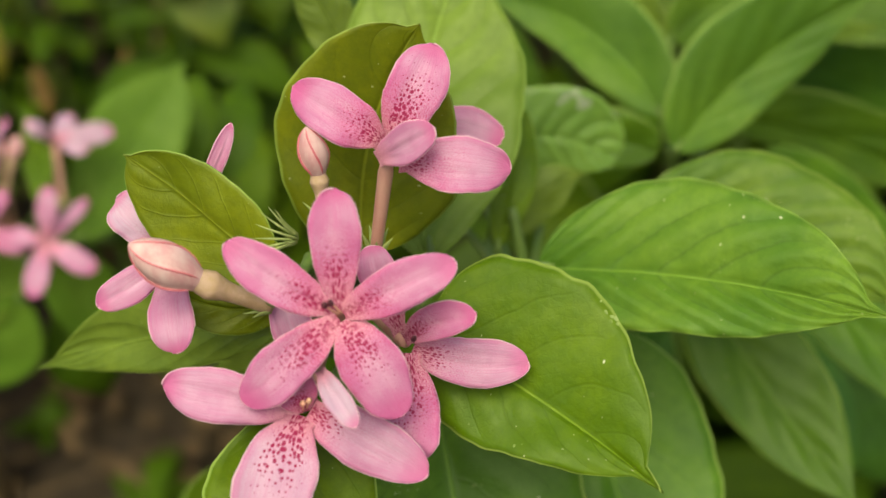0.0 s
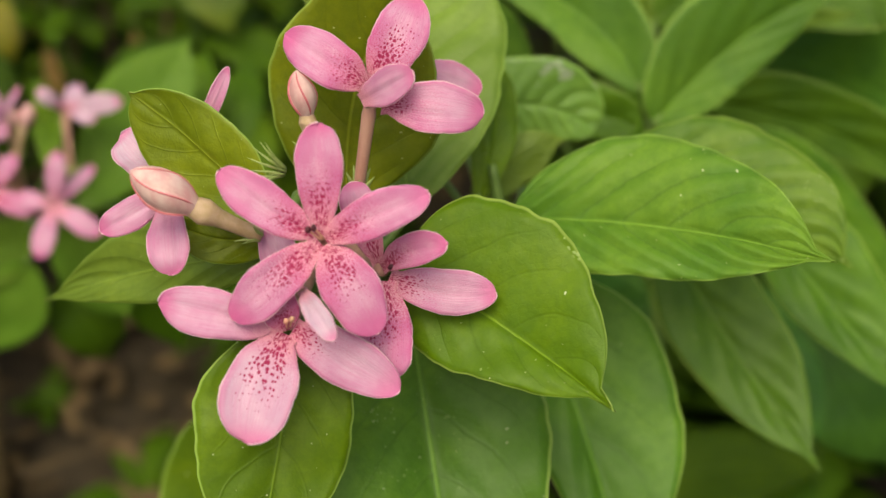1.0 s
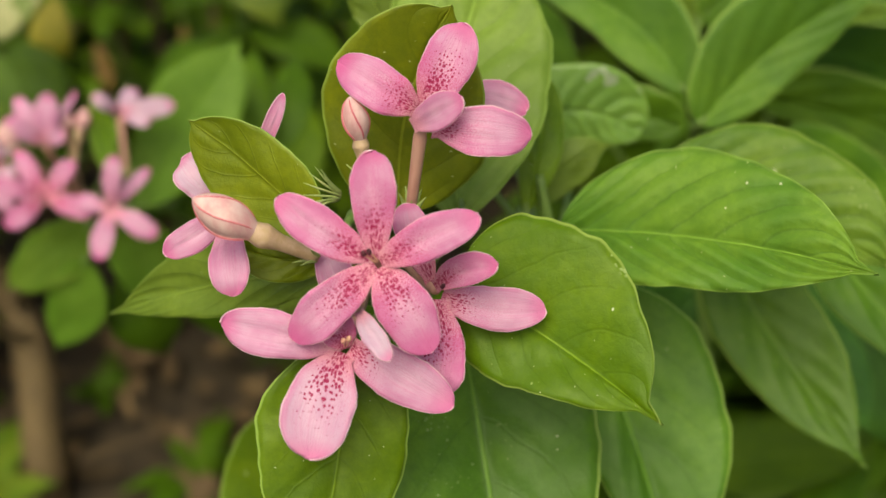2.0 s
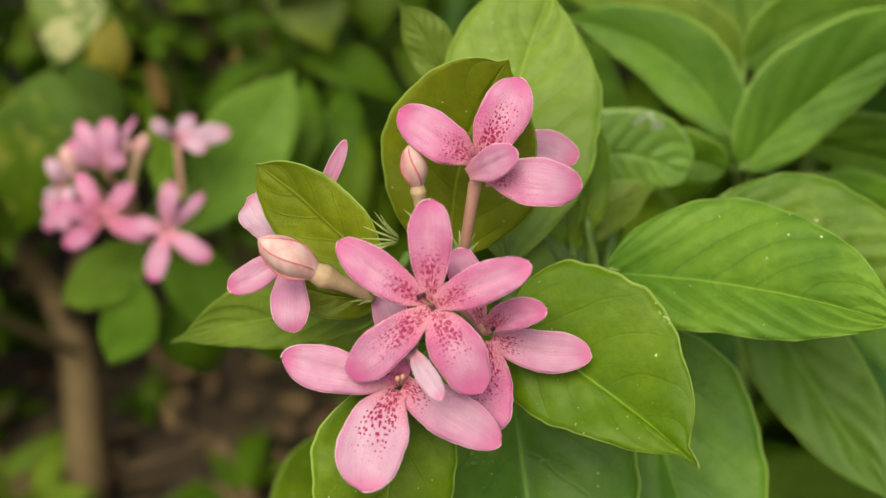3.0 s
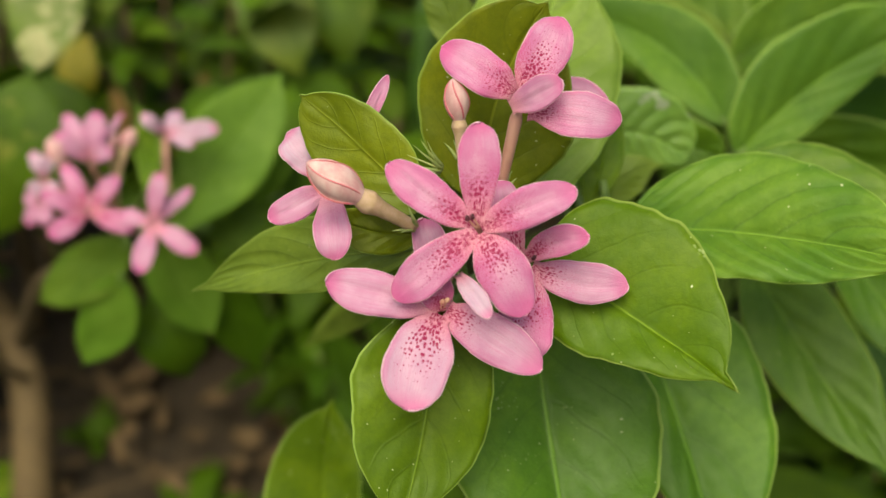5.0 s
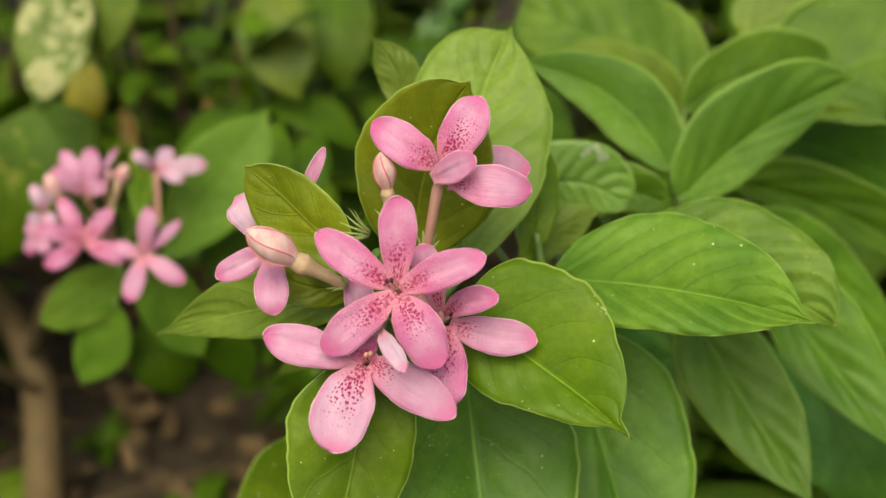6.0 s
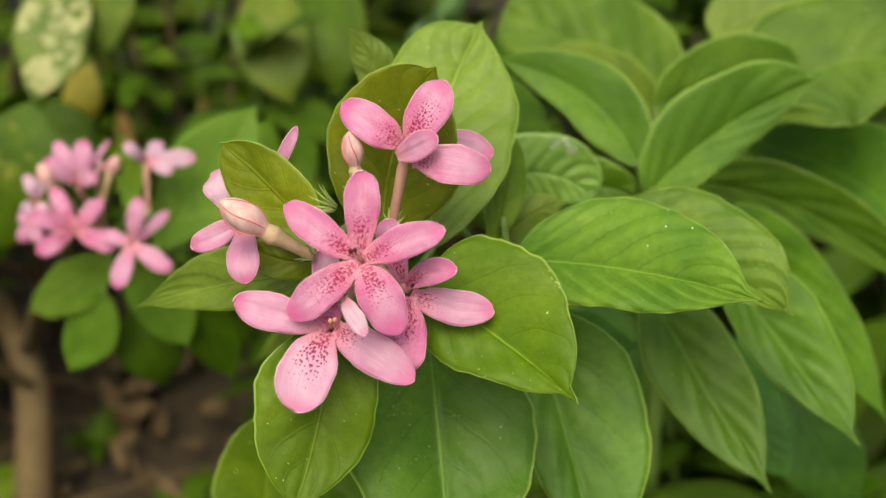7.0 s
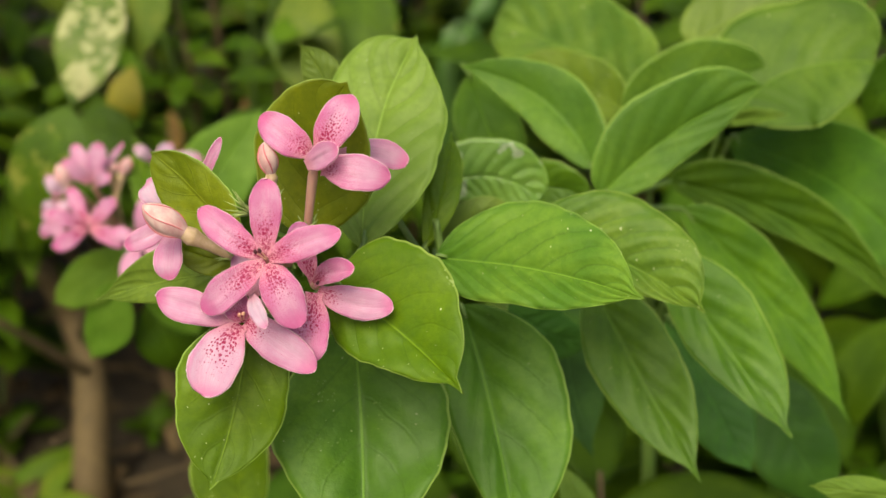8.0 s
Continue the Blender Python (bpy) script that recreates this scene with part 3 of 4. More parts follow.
def bud(plant, tip, base, stalk, r, label):
    """A closed bud: furled petals with dark seams, over a swollen throat and a tapering tube."""
    t, b, s = Vector(tip), Vector(base), Vector(stalk)
    d = (t - b)
    L, w = d.length, d.normalized()
    x = w.cross(Vector((0.3, 0.2, 0.9))).normalized()
    y = w.cross(x)
    nu, nv = 26, 70
    verts, faces = [], []

    def skin(u, th):
        g = (th + 0.8 * u) * 2.5
        k = 1 + 0.13 * ((g / math.pi) % 1.0 - 0.6) * math.sin(math.pi * min(1, 0.2 + u * 0.8))
        return b + w * (L * u) + (x * math.cos(th) + y * math.sin(th)) * (r * bud_radius(u) * k)

    for i in range(nu + 1):
        u = (1 - math.cos(math.pi * i / nu)) / 2
        for j in range(nv):
            verts.append(tuple(skin(u, 2 * math.pi * j / nv)))
    for i in range(nu):
        for j in range(nv):
            q, p = i * nv + j, i * nv + (j + 1) % nv
            faces.append((q, p, p + nv, q + nv))
    faces.append(tuple(range(nv - 1, -1, -1)))
    ob = part("bud", mesh_of("bud", verts, faces, BUD), plant, label)
    for k in range(5):
        pts = [skin(u, 2 * math.pi * k / 5 - 0.8 * u - 0.03) for u in [0.04 + 0.93 * i / 10 for i in range(11)]]
        part("seam", tube("seam", pts, [0.00006] + [0.0002] * 9 + [0.00006], BUDLINE, 5, 2), ob)
    n = (b - s)
    part("throat", tube("throat", [s, s + n * 0.4, s + n * 0.62, s + n * 0.84, b + w * L * 0.06], [r * 0.34, r * 0.40, r * 0.46, r * 0.68, r * 0.48], CREAMY, 16, 5), ob)
    part("calyx", sepals("calyx", s, n.normalized(), 5, 0.0035, 0.0004, 0.7), ob)
    return ob


# ---- ground ----
def ground():
    nx = 150
    verts, faces = [], []
    for j in range(nx + 1):
        for i in range(nx + 1):
            x, y = ((2 * k / nx - 1) for k in (i, j))
            x, y = (math.copysign(abs(q) ** 4.2, q) * 120 + q * 0.9 for q in (x, y))
            x, y = x, y + 0.45
            z = 0.02 * noise.noise((x * 4, y * 4, 0)) + 0.008 * noise.noise((x * 19, y * 19, 3)) if abs(x) < 6 and abs(y) < 6 else 0.0
            verts.append((x, y, z))
    for j in range(nx):
        for i in range(nx):
            q = j * (nx + 1) + i
            faces.append((q, q + 1, q + nx + 2, q + nx + 1))
    return tagged(new("ground", mesh_of("ground", verts, faces, SOIL)), "dark brown garden soil strewn with dry leaves", "ground", kind="structure")


ground()

# ---- the flowering shrub in front ----
shrub = thing("flowering_shrub", (0.03, 0.09, 0.0), "green shrub with a cluster of pink speckled flowers", "shrub")
AXIS = (-0.00287, 0.02927, 0.58576)
NODE = (0.00268, 0.03847, 0.55425)
LOW = (0.01375, 0.06264, 0.48745)
part("stem", tube("stem", [AXIS, NODE, LOW, (0.03, 0.09, -0.01)], [0.0017, 0.0021, 0.0028, 0.005], STEM, 12, 8), shrub)
part("side_stem", tube("side_stem", [LOW, (0.045, 0.075, 0.515), (0.043, 0.07, 0.548), (0.04, 0.075, 0.565)], [0.0026, 0.002, 0.0016, 0.001], STEM, 10, 6), shrub)
SIDE = (0.044, 0.071, 0.54)
leaf(shrub, "olive", (-0.00817, 0.01748, 0.58838), (-0.03419, 0.03051, 0.60807), (-0.01511, 0.02515, 0.60500), (-0.03149, 0.02597, 0.59520), 0.0, AXIS, mid=(-0.02244, 0.02683, 0.59933), ends=0.5, shape=(0.6, 0.62, 0.6, 0.55), veins=5, sweep=0.36, drip=0.03)
leaf(shrub, "olive", (-0.00702, 0.02439, 0.5787), (-0.02974, 0.0233, 0.58568), (-0.01955, 0.01952, 0.57588), (-0.01734, 0.02512, 0.58404), 0.1, AXIS)
leaf(shrub, "olive", (0.00612, 0.03821, 0.57948), (0.01805, 0.04586, 0.62434), (-0.00917, 0.04490, 0.60010), (0.02395, 0.03875, 0.59182), 0.0, AXIS, mid=(0.00815, 0.04383, 0.60106), ends=0.5, shape=(0.6, 0.55, 0.5, 0.7), quilt=0.00012, veins=5, sweep=0.36, drip=0.03)
leaf(shrub, "bright", (0.01686, 0.01844, 0.57672), (0.05519, -0.01588, 0.56807), (0.04722, 0.01363, 0.58789), (0.03248, -0.00497, 0.56484), 0.0, NODE, mid=(0.03760, 0.00303, 0.57167), ends=0.5, shape=(0.36, 0.62, 0.45, 0.85), wave=0.03, quilt=0.0003, veins=5, sweep=0.36, drip=0.09, jag=0.009, curl=0.14)
leaf(shrub, "young", (-0.00378, 0.00424, 0.57388), (-0.01086, -0.02317, 0.53641), (-0.02180, -0.00894, 0.55996), (0.00723, -0.00831, 0.55114), 0.0, NODE, mid=(-0.00630, -0.00846, 0.55215), ends=0.5, shape=(0.5, 0.62, 0.6, 0.75), quilt=0.0003, veins=5, sweep=0.36, curl=0.12)
leaf(shrub, "green", (0.01920, 0.03425, 0.55150), (0.02824, -0.01917, 0.51058), (-0.00078, 0.00481, 0.52933), (0.05038, 0.01227, 0.53238), 0.0, NODE, mid=(0.02408, 0.01333, 0.52832), ends=0.5, shape=(0.7, 0.8, 0.7, 0.8), veins=5, sweep=0.42, quilt=0.0005, rib=0.0004, curl=0.16, lump=0.0006)
leaf(shrub, "young", (-0.03392, 0.07078, 0.42378), (-0.03205, 0.09216, 0.47676), (-0.05152, 0.08479, 0.45716), (-0.02290, 0.08392, 0.45514), 0.0, None, mid=(-0.03506, 0.08476, 0.44930), ends=0.5, shape=(0.7, 0.75, 0.7, 0.8), veins=5, sweep=0.36)
leaf(shrub, "light", (-0.00780, 0.02259, 0.57567), (-0.06336, 0.04634, 0.54665), (-0.04287, 0.04330, 0.56762), (-0.03564, 0.03305, 0.55596), 0.0, NODE, mid=(-0.03380, 0.03646, 0.56278), ends=0.5, shape=(0.7, 0.9, 0.7, 0.9), veins=5, sweep=0.42)
leaf(shrub, "light", (-0.01482, 0.08318, 0.52108), (-0.04634, 0.13831, 0.46033), (-0.02581, 0.11461, 0.48651), (-0.03128, 0.1197, 0.49411), -0.1, AXIS)
leaf(shrub, "light", (0.01963, 0.05192, 0.56721), (0.03100, 0.10576, 0.61461), (0.00559, 0.09998, 0.60434), (0.04275, 0.07954, 0.59358), 0.0, NODE, mid=(0.02050, 0.08411, 0.59022), ends=0.5, shape=(0.8, 0.42, 0.7, 0.7), quilt=0.0005, veins=7, sweep=0.34, drip=0.03, curl=0.1)
leaf(shrub, "light", (0.00468, 0.10561, 0.58409), (-0.00893, 0.11362, 0.6065), (-0.00637, 0.10876, 0.59387), (0.00481, 0.11214, 0.5994), 0.1, SIDE)
leaf(shrub, "quilt", (0.04244, 0.04953, 0.56708), (0.10089, 0.01068, 0.58168), (0.07711, 0.04749, 0.58825), (0.06498, 0.02655, 0.56629), 0.0, SIDE, mid=(0.07400, 0.03342, 0.57438), ends=0.5, shape=(0.6, 0.75, 0.42, 0.75), quilt=0.0007, nu=84, veins=7, sweep=0.36, drip=0.06, curl=0.2)
leaf(shrub, "quilt", (0.06859, 0.07787, 0.56057), (0.12410, 0.05174, 0.55071), (0.10709, 0.08017, 0.57182), (0.10441, 0.05906, 0.55091), 0.0, SIDE, mid=(0.10089, 0.06845, 0.55612), ends=0.5, shape=(0.6, 0.6, 0.5, 0.75), quilt=0.0007, nu=84, veins=7, sweep=0.36, drip=0.05, curl=0.2)
leaf(shrub, "green", (0.04894, 0.06620, 0.53877), (0.07113, 0.00789, 0.48792), (0.04809, 0.03953, 0.51272), (0.08674, 0.04095, 0.51573), 0.0, SIDE, mid=(0.06036, 0.04582, 0.51425), ends=0.5, shape=(0.7, 0.9, 0.62, 0.8), veins=5, sweep=0.42, quilt=0.0005, rib=0.0004, curl=0.14, lump=0.0006)
leaf(shrub, "green", (0.09241, 0.10652, 0.52386), (0.13103, 0.05314, 0.48175), (0.09835, 0.07777, 0.49628), (0.12551, 0.08466, 0.50770), 0.0, SIDE, mid=(0.11033, 0.08511, 0.50086), ends=0.5, shape=(0.7, 0.9, 0.6, 0.8), veins=5, sweep=0.42, quilt=0.0005, rib=0.0004, drip=0.06, curl=0.12)
leaf(shrub, "green", (0.11612, 0.11706, 0.53175), (0.16291, 0.07115, 0.48782), (0.13511, 0.08857, 0.50003), (0.15504, 0.09905, 0.51623), 0.0, SIDE, mid=(0.14050, 0.09709, 0.50640), ends=0.5, shape=(0.7, 0.9, 0.6, 0.75), veins=5, sweep=0.42, quilt=0.0005, rib=0.0004, drip=0.06, curl=0.12)
leaf(shrub, "painted_sheen", (0.03485, 0.11906, 0.55150), (0.07333, 0.12156, 0.54835), (0.05458, 0.12678, 0.56916), (0.05199, 0.11940, 0.54652), 0.0, SIDE, mid=(0.05515, 0.12331, 0.55553), ends=0.5, shape=(0.45, 0.4, 0.5, 0.5), quilt=0.0004, drip=0.0)
leaf(shrub, "green", (0.06033, 0.14837, 0.53258), (0.09076, 0.14569, 0.53578), (0.07665, 0.15188, 0.54810), (0.07658, 0.14598, 0.53089), 0.0, SIDE, mid=(0.07724, 0.14934, 0.53789), ends=0.5, shape=(0.4, 0.4, 0.5, 0.5), drip=0.0)
leaf(shrub, "bright", (0.03676, 0.07302, 0.55526), (0.04192, 0.10964, 0.57853), (0.03578, 0.08821, 0.57107), (0.04731, 0.08783, 0.56897), -0.1, SIDE)
leaf(shrub, "light", (0.03753, 0.10141, 0.53667), (0.0632, 0.10955, 0.55229), (0.04597, 0.10847, 0.55279), (0.05371, 0.10298, 0.54294), -0.05, SIDE)
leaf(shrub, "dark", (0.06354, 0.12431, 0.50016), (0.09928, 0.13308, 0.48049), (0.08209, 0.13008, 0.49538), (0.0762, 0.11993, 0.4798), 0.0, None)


blossom = flower(shrub, (0.00301, 0.00184, 0.59366), (0.00105, 0.03581, 0.57079), label="open pink flower with red speckles")
petal(blossom, "p", (0.00299, 0.00183, 0.59447), (0.00266, 0.01004, 0.61259), (-0.00154, 0.00603, 0.60681), (0.00683, 0.00616, 0.60685), 0.06)
petal(blossom, "p", (0.00245, 0.0017, 0.59428), (-0.01504, 0.00819, 0.60409), (-0.01018, 0.0018, 0.59792), (-0.00571, 0.00558, 0.60338), 0.06)
petal(blossom, "p", (0.00355, 0.00147, 0.59393), (0.02178, 0.00466, 0.60152), (0.01137, 0.00327, 0.60254), (0.01456, -0.00081, 0.59651), 0.06)
petal(blossom, "d", (0.00268, 0.00115, 0.59348), (-0.01305, -0.00481, 0.58097), (-0.00405, -0.00624, 0.58483), (-0.00973, -0.00258, 0.59028), 0.06)
petal(blossom, "d", (0.00345, 0.00098, 0.59321), (0.0126, -0.00792, 0.58003), (0.01274, -0.00401, 0.58982), (0.00376, -0.00701, 0.58561), 0.06)
stamens(blossom, (0.00301, 0.00184, 0.59366), (-0.45, -0.35, 0.75), 0.0042)

blossom = flower(shrub, (-0.00359, -0.00254, 0.57718), (-0.00078, 0.03216, 0.56549), label="pink flower with one petal curled shut")
petal(blossom, "b", (-0.00448, -0.00279, 0.57765), (-0.02689, 0.00066, 0.58107), (-0.01903, -0.0048, 0.57703), (-0.0171, 0.00025, 0.58437), 0.06)
petal(blossom, "l", (-0.00402, -0.00341, 0.57673), (-0.00996, -0.02055, 0.56606), (-0.00206, -0.01585, 0.57075), (-0.01469, -0.01372, 0.57409), 0.06)
petal(blossom, "s", (-0.00269, -0.00289, 0.57748), (0.01658, -0.01012, 0.56858), (0.00896, -0.0054, 0.57767), (0.00396, -0.01016, 0.5708), 0.1)
petal(blossom, "w", (-0.00079, -0.00169, 0.58531), (0.00522, -0.0134, 0.58317), (0.00401, -0.00918, 0.5865), (0.00066, -0.01051, 0.58462), 0.3)
petal(blossom, "b", (-0.00258, 0.00913, 0.57669), (-0.00764, 0.01615, 0.58705), (-0.00936, 0.01127, 0.58199), (-0.00248, 0.0129, 0.58425), 0.06)
petal(blossom, "d", (-0.00358, -0.00279, 0.57681), (-0.00612, 0.00037, 0.58434), (-0.00833, -0.00282, 0.58053), (-0.00158, -0.00153, 0.5823), 0.06)
stamens(blossom, (-0.00359, -0.00254, 0.57718), (0.1, -0.5, 0.8), 0.004, tips=FILAMENT)

blossom = flower(shrub, (0.01415, 0.0084, 0.58144), (0.00502, 0.03964, 0.56816), label="pink flower half hidden by another")
petal(blossom, "s", (0.01489, 0.00704, 0.58148), (0.03494, 0.00556, 0.57894), (0.02665, 0.00798, 0.58263), (0.02539, 0.00311, 0.57554), 0.06)
petal(blossom, "p", (0.01338, 0.00799, 0.58289), (0.02519, 0.00295, 0.59162), (0.01828, 0.00601, 0.59215), (0.0202, 0.00269, 0.58725), 0.12)
petal(blossom, "d", (0.01398, 0.0067, 0.581), (0.01281, -0.00769, 0.56812), (0.01922, -0.00361, 0.57398), (0.00734, -0.0034, 0.5745), 0.06)
focus = petal(blossom, "p", (0.01308, 0.01201, 0.58062), (0.00811, 0.019, 0.59501), (0.00598, 0.01473, 0.59085), (0.01257, 0.01593, 0.59248), 0.06)
stamens(blossom, (0.01415, 0.0084, 0.58144), (0.35, -0.5, 0.7), 0.0042)
# the lens is focused on the middle of this flower
at = Vector((0.01308, 0.01201, 0.58062))
focus.data.transform(Matrix.Translation(-at))
focus.location = at
cam.data.dof.focus_object = focus

blossom = flower(shrub, (0.01154, 0.02659, 0.60808), (0.00887, 0.02574, 0.58854), label="pink flower on a long pale tube")
petal(blossom, "p", (0.01099, 0.02928, 0.60999), (-0.00452, 0.03671, 0.61707), (0.0003, 0.02782, 0.61213), (0.00528, 0.03235, 0.61866), 0.06)
petal(blossom, "d", (0.01174, 0.03057, 0.60982), (0.02027, 0.03917, 0.62346), (0.01244, 0.03494, 0.62028), (0.02157, 0.03229, 0.61623), 0.06)
petal(blossom, "q", (0.01361, 0.02642, 0.60781), (0.03245, 0.02243, 0.60773), (0.02443, 0.0237, 0.61382), (0.02341, 0.01828, 0.6059), 0.06)
petal(blossom, "b", (0.00971, 0.02454, 0.6092), (0.01916, 0.02056, 0.61748), (0.01315, 0.02274, 0.61669), (0.01631, 0.01945, 0.61183), 0.1)
petal(blossom, "b", (0.016, 0.04036, 0.60455), (0.03395, 0.04868, 0.59813), (0.02743, 0.05055, 0.6049), (0.02672, 0.0463, 0.59814), 0.06)
stamens(blossom, (0.01154, 0.02659, 0.60808), (-0.1, -0.1, 0.9), 0.003)

blossom = flower(shrub, (-0.02764, 0.02439, 0.58928), (-0.01159, 0.03279, 0.57883), label="pink flower seen from behind a leaf")
petal(blossom, "b", (-0.02788, 0.02439, 0.58928), (-0.03989, 0.01732, 0.58528), (-0.03293, 0.01753, 0.58547), (-0.03613, 0.0206, 0.59001), 0.06)
petal(blossom, "b", (-0.02763, 0.02406, 0.58879), (-0.02562, 0.00827, 0.58158), (-0.02246, 0.01139, 0.58648), (-0.03025, 0.01099, 0.58604), 0.06)
petal(blossom, "w", (-0.02873, 0.02732, 0.58951), (-0.03744, 0.03374, 0.59701), (-0.03763, 0.02812, 0.59369), (-0.03045, 0.03174, 0.59885), 0.06)
petal(blossom, "q", (-0.02469, 0.03108, 0.59289), (-0.01590, 0.03600, 0.6105), (-0.02030, 0.03390, 0.60460), (-0.01740, 0.03320, 0.60380), 0.3, b=0.7)
bud(shrub, (-0.03127, 0.0111, 0.60253), (-0.02072, 0.01039, 0.59518), (-0.00941, 0.01318, 0.58683), 0.0038, "closed pale pink bud with fine red seams")
bud(shrub, (-0.00232, 0.0298, 0.61303), (-0.00059, 0.0281, 0.60439), (0.00012, 0.0256, 0.59665), 0.0026, "small closed peach-pink bud")
part("tuft", sepals("tuft", (-0.00456, 0.01608, 0.59913), (-0.75, -0.3, 0.45), 11, 0.0058, 0.00028, 0.6), shrub, "tuft of narrow green sepals")

# ---- the leafy branches beside it ----
branch = thing("leafy_shrub", (0.16, 0.22, 0.0), "leafy green shrub with broad pointed leaves, not in flower", "shrub")
VB, VB2 = (0.09627, 0.15453, 0.5329), (0.13361, 0.24856, 0.39939)
part("stem", tube("stem", [VB, VB2, (0.16, 0.22, -0.01)], [0.0015, 0.003, 0.006], STEM, 12, 8), branch)
leaf(branch, "green", (0.12927, 0.16723, 0.52123), (0.20150, 0.13297, 0.44640), (0.17054, 0.14548, 0.47031), (0.18230, 0.15826, 0.49031), 0.0, VB, mid=(0.17437, 0.15381, 0.47965), ends=0.5, shape=(0.7, 0.9, 0.5, 0.85), veins=5, sweep=0.42, quilt=0.0005, rib=0.0004, drip=0.06, curl=0.12)
leaf(branch, "dull", (0.09286, 0.15393, 0.54403), (0.03951, 0.18561, 0.57027), (0.08444, 0.17686, 0.57110), (0.07087, 0.16621, 0.55209), 0.0, VB, mid=(0.07785, 0.17279, 0.55842), ends=0.5, shape=(0.5, 0.8, 0.6, 0.85), rib=0.0005, veins=5, sweep=0.42, drip=0.04, curl=0.1)
leaf(branch, "dull", (0.09566, 0.14445, 0.53772), (0.15471, 0.16592, 0.57660), (0.10877, 0.16252, 0.57190), (0.12529, 0.15248, 0.54868), 0.0, VB, mid=(0.12200, 0.16037, 0.55753), ends=0.5, shape=(0.45, 0.5, 0.5, 0.75), veins=5, sweep=0.42, quilt=0.0003, drip=0.04, curl=0.12)
leaf(branch, "quilt", (0.12090, 0.25027, 0.53180), (0.04821, 0.32071, 0.53791), (0.10115, 0.29849, 0.56011), (0.06725, 0.28761, 0.52121), 0.0, VB2, mid=(0.08544, 0.29029, 0.53489), ends=0.5, shape=(0.4, 0.35, 0.4, 0.35), quilt=0.001, veins=7, sweep=0.34, drip=0.0)
leaf(branch, "young", (0.11043, 0.22213, 0.53621), (0.06233, 0.24978, 0.54930), (0.09644, 0.24157, 0.55209), (0.08037, 0.23046, 0.53354), 0.0, VB, mid=(0.08773, 0.23860, 0.54232), ends=0.5, shape=(0.5, 0.6, 0.5, 0.6))
leaf(branch, "dull", (0.10669, 0.20569, 0.54379), (0.16530, 0.22210, 0.55750), (0.12839, 0.22149, 0.56869), (0.14088, 0.21216, 0.54368), 0.0, VB, mid=(0.13600, 0.21908, 0.55495), ends=0.5, shape=(0.5, 0.45, 0.5, 0.5), drip=0.02)
leaf(branch, "dull", (0.14860, 0.20899, 0.54426), (0.20490, 0.21004, 0.56841), (0.17360, 0.24465, 0.58149), (0.17974, 0.19465, 0.54580), 0.0, VB2, mid=(0.17698, 0.21995, 0.56046), ends=0.5, shape=(0.4, 0.35, 0.4, 0.35), quilt=0.0005, veins=7, sweep=0.34, drip=0.0)
leaf(branch, "light", (0.13503, 0.24958, 0.55757), (0.19266, 0.25820, 0.58686), (0.14367, 0.26964, 0.57719), (0.16099, 0.24483, 0.56268), 0.0, None, mid=(0.15884, 0.25607, 0.57111), ends=0.5, shape=(0.4, 0.5, 0.4, 0.5), quilt=0.0004)
leaf(branch, "light", (0.14445, 0.20083, 0.54286), (0.16896, 0.1854, 0.55568), (0.15532, 0.19381, 0.55349), (0.15648, 0.19061, 0.54818), 0.0, VB)
leaf(branch, "mid", (0.12826, 0.20360, 0.51364), (0.22429, 0.16265, 0.47907), (0.18222, 0.19330, 0.51952), (0.17536, 0.18745, 0.49871), 0.0, VB, mid=(0.17633, 0.19281, 0.50519), ends=0.5, shape=(0.5, 0.9, 0.5, 0.9), veins=5, sweep=0.42, quilt=0.0004, rib=0.0004, drip=0.05)
leaf(branch, "mid", (0.16081, 0.26216, 0.50527), (0.24165, 0.18788, 0.47443), (0.21854, 0.23773, 0.52264), (0.18816, 0.21206, 0.48525), -0.05, VB2, veins=5, sweep=0.42, quilt=0.0004, rib=0.0004)
leaf(branch, "light", (0.20827, 0.05602, 0.47653), (0.16561, 0.05075, 0.48524), (0.18426, 0.05072, 0.47695), (0.18515, 0.05627, 0.48577), -0.05, None)
leaf(branch, "mid", (0.23578, 0.24887, 0.56168), (0.21764, 0.25168, 0.52189), (0.23588, 0.24722, 0.53568), (0.21565, 0.25359, 0.54856), -0.05, None)
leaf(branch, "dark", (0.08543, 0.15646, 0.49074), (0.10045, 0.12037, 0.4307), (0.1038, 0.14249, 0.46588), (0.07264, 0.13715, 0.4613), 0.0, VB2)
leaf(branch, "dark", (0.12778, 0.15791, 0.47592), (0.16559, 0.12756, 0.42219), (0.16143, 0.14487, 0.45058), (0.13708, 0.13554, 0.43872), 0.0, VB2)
leaf(branch, "mid", (0.04076, 0.22581, 0.5498), (0.06742, 0.20247, 0.50878), (0.06443, 0.21718, 0.53284), (0.03918, 0.20815, 0.52157), 0.0, VB2)
leaf(branch, "light", (0.08806, 0.09362, 0.44759), (0.10654, 0.0805, 0.42409), (0.10049, 0.08855, 0.43782), (0.08995, 0.08409, 0.43201), 0.0, None)
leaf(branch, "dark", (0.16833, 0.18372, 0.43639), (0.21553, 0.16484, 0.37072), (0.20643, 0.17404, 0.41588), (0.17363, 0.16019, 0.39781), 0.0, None)

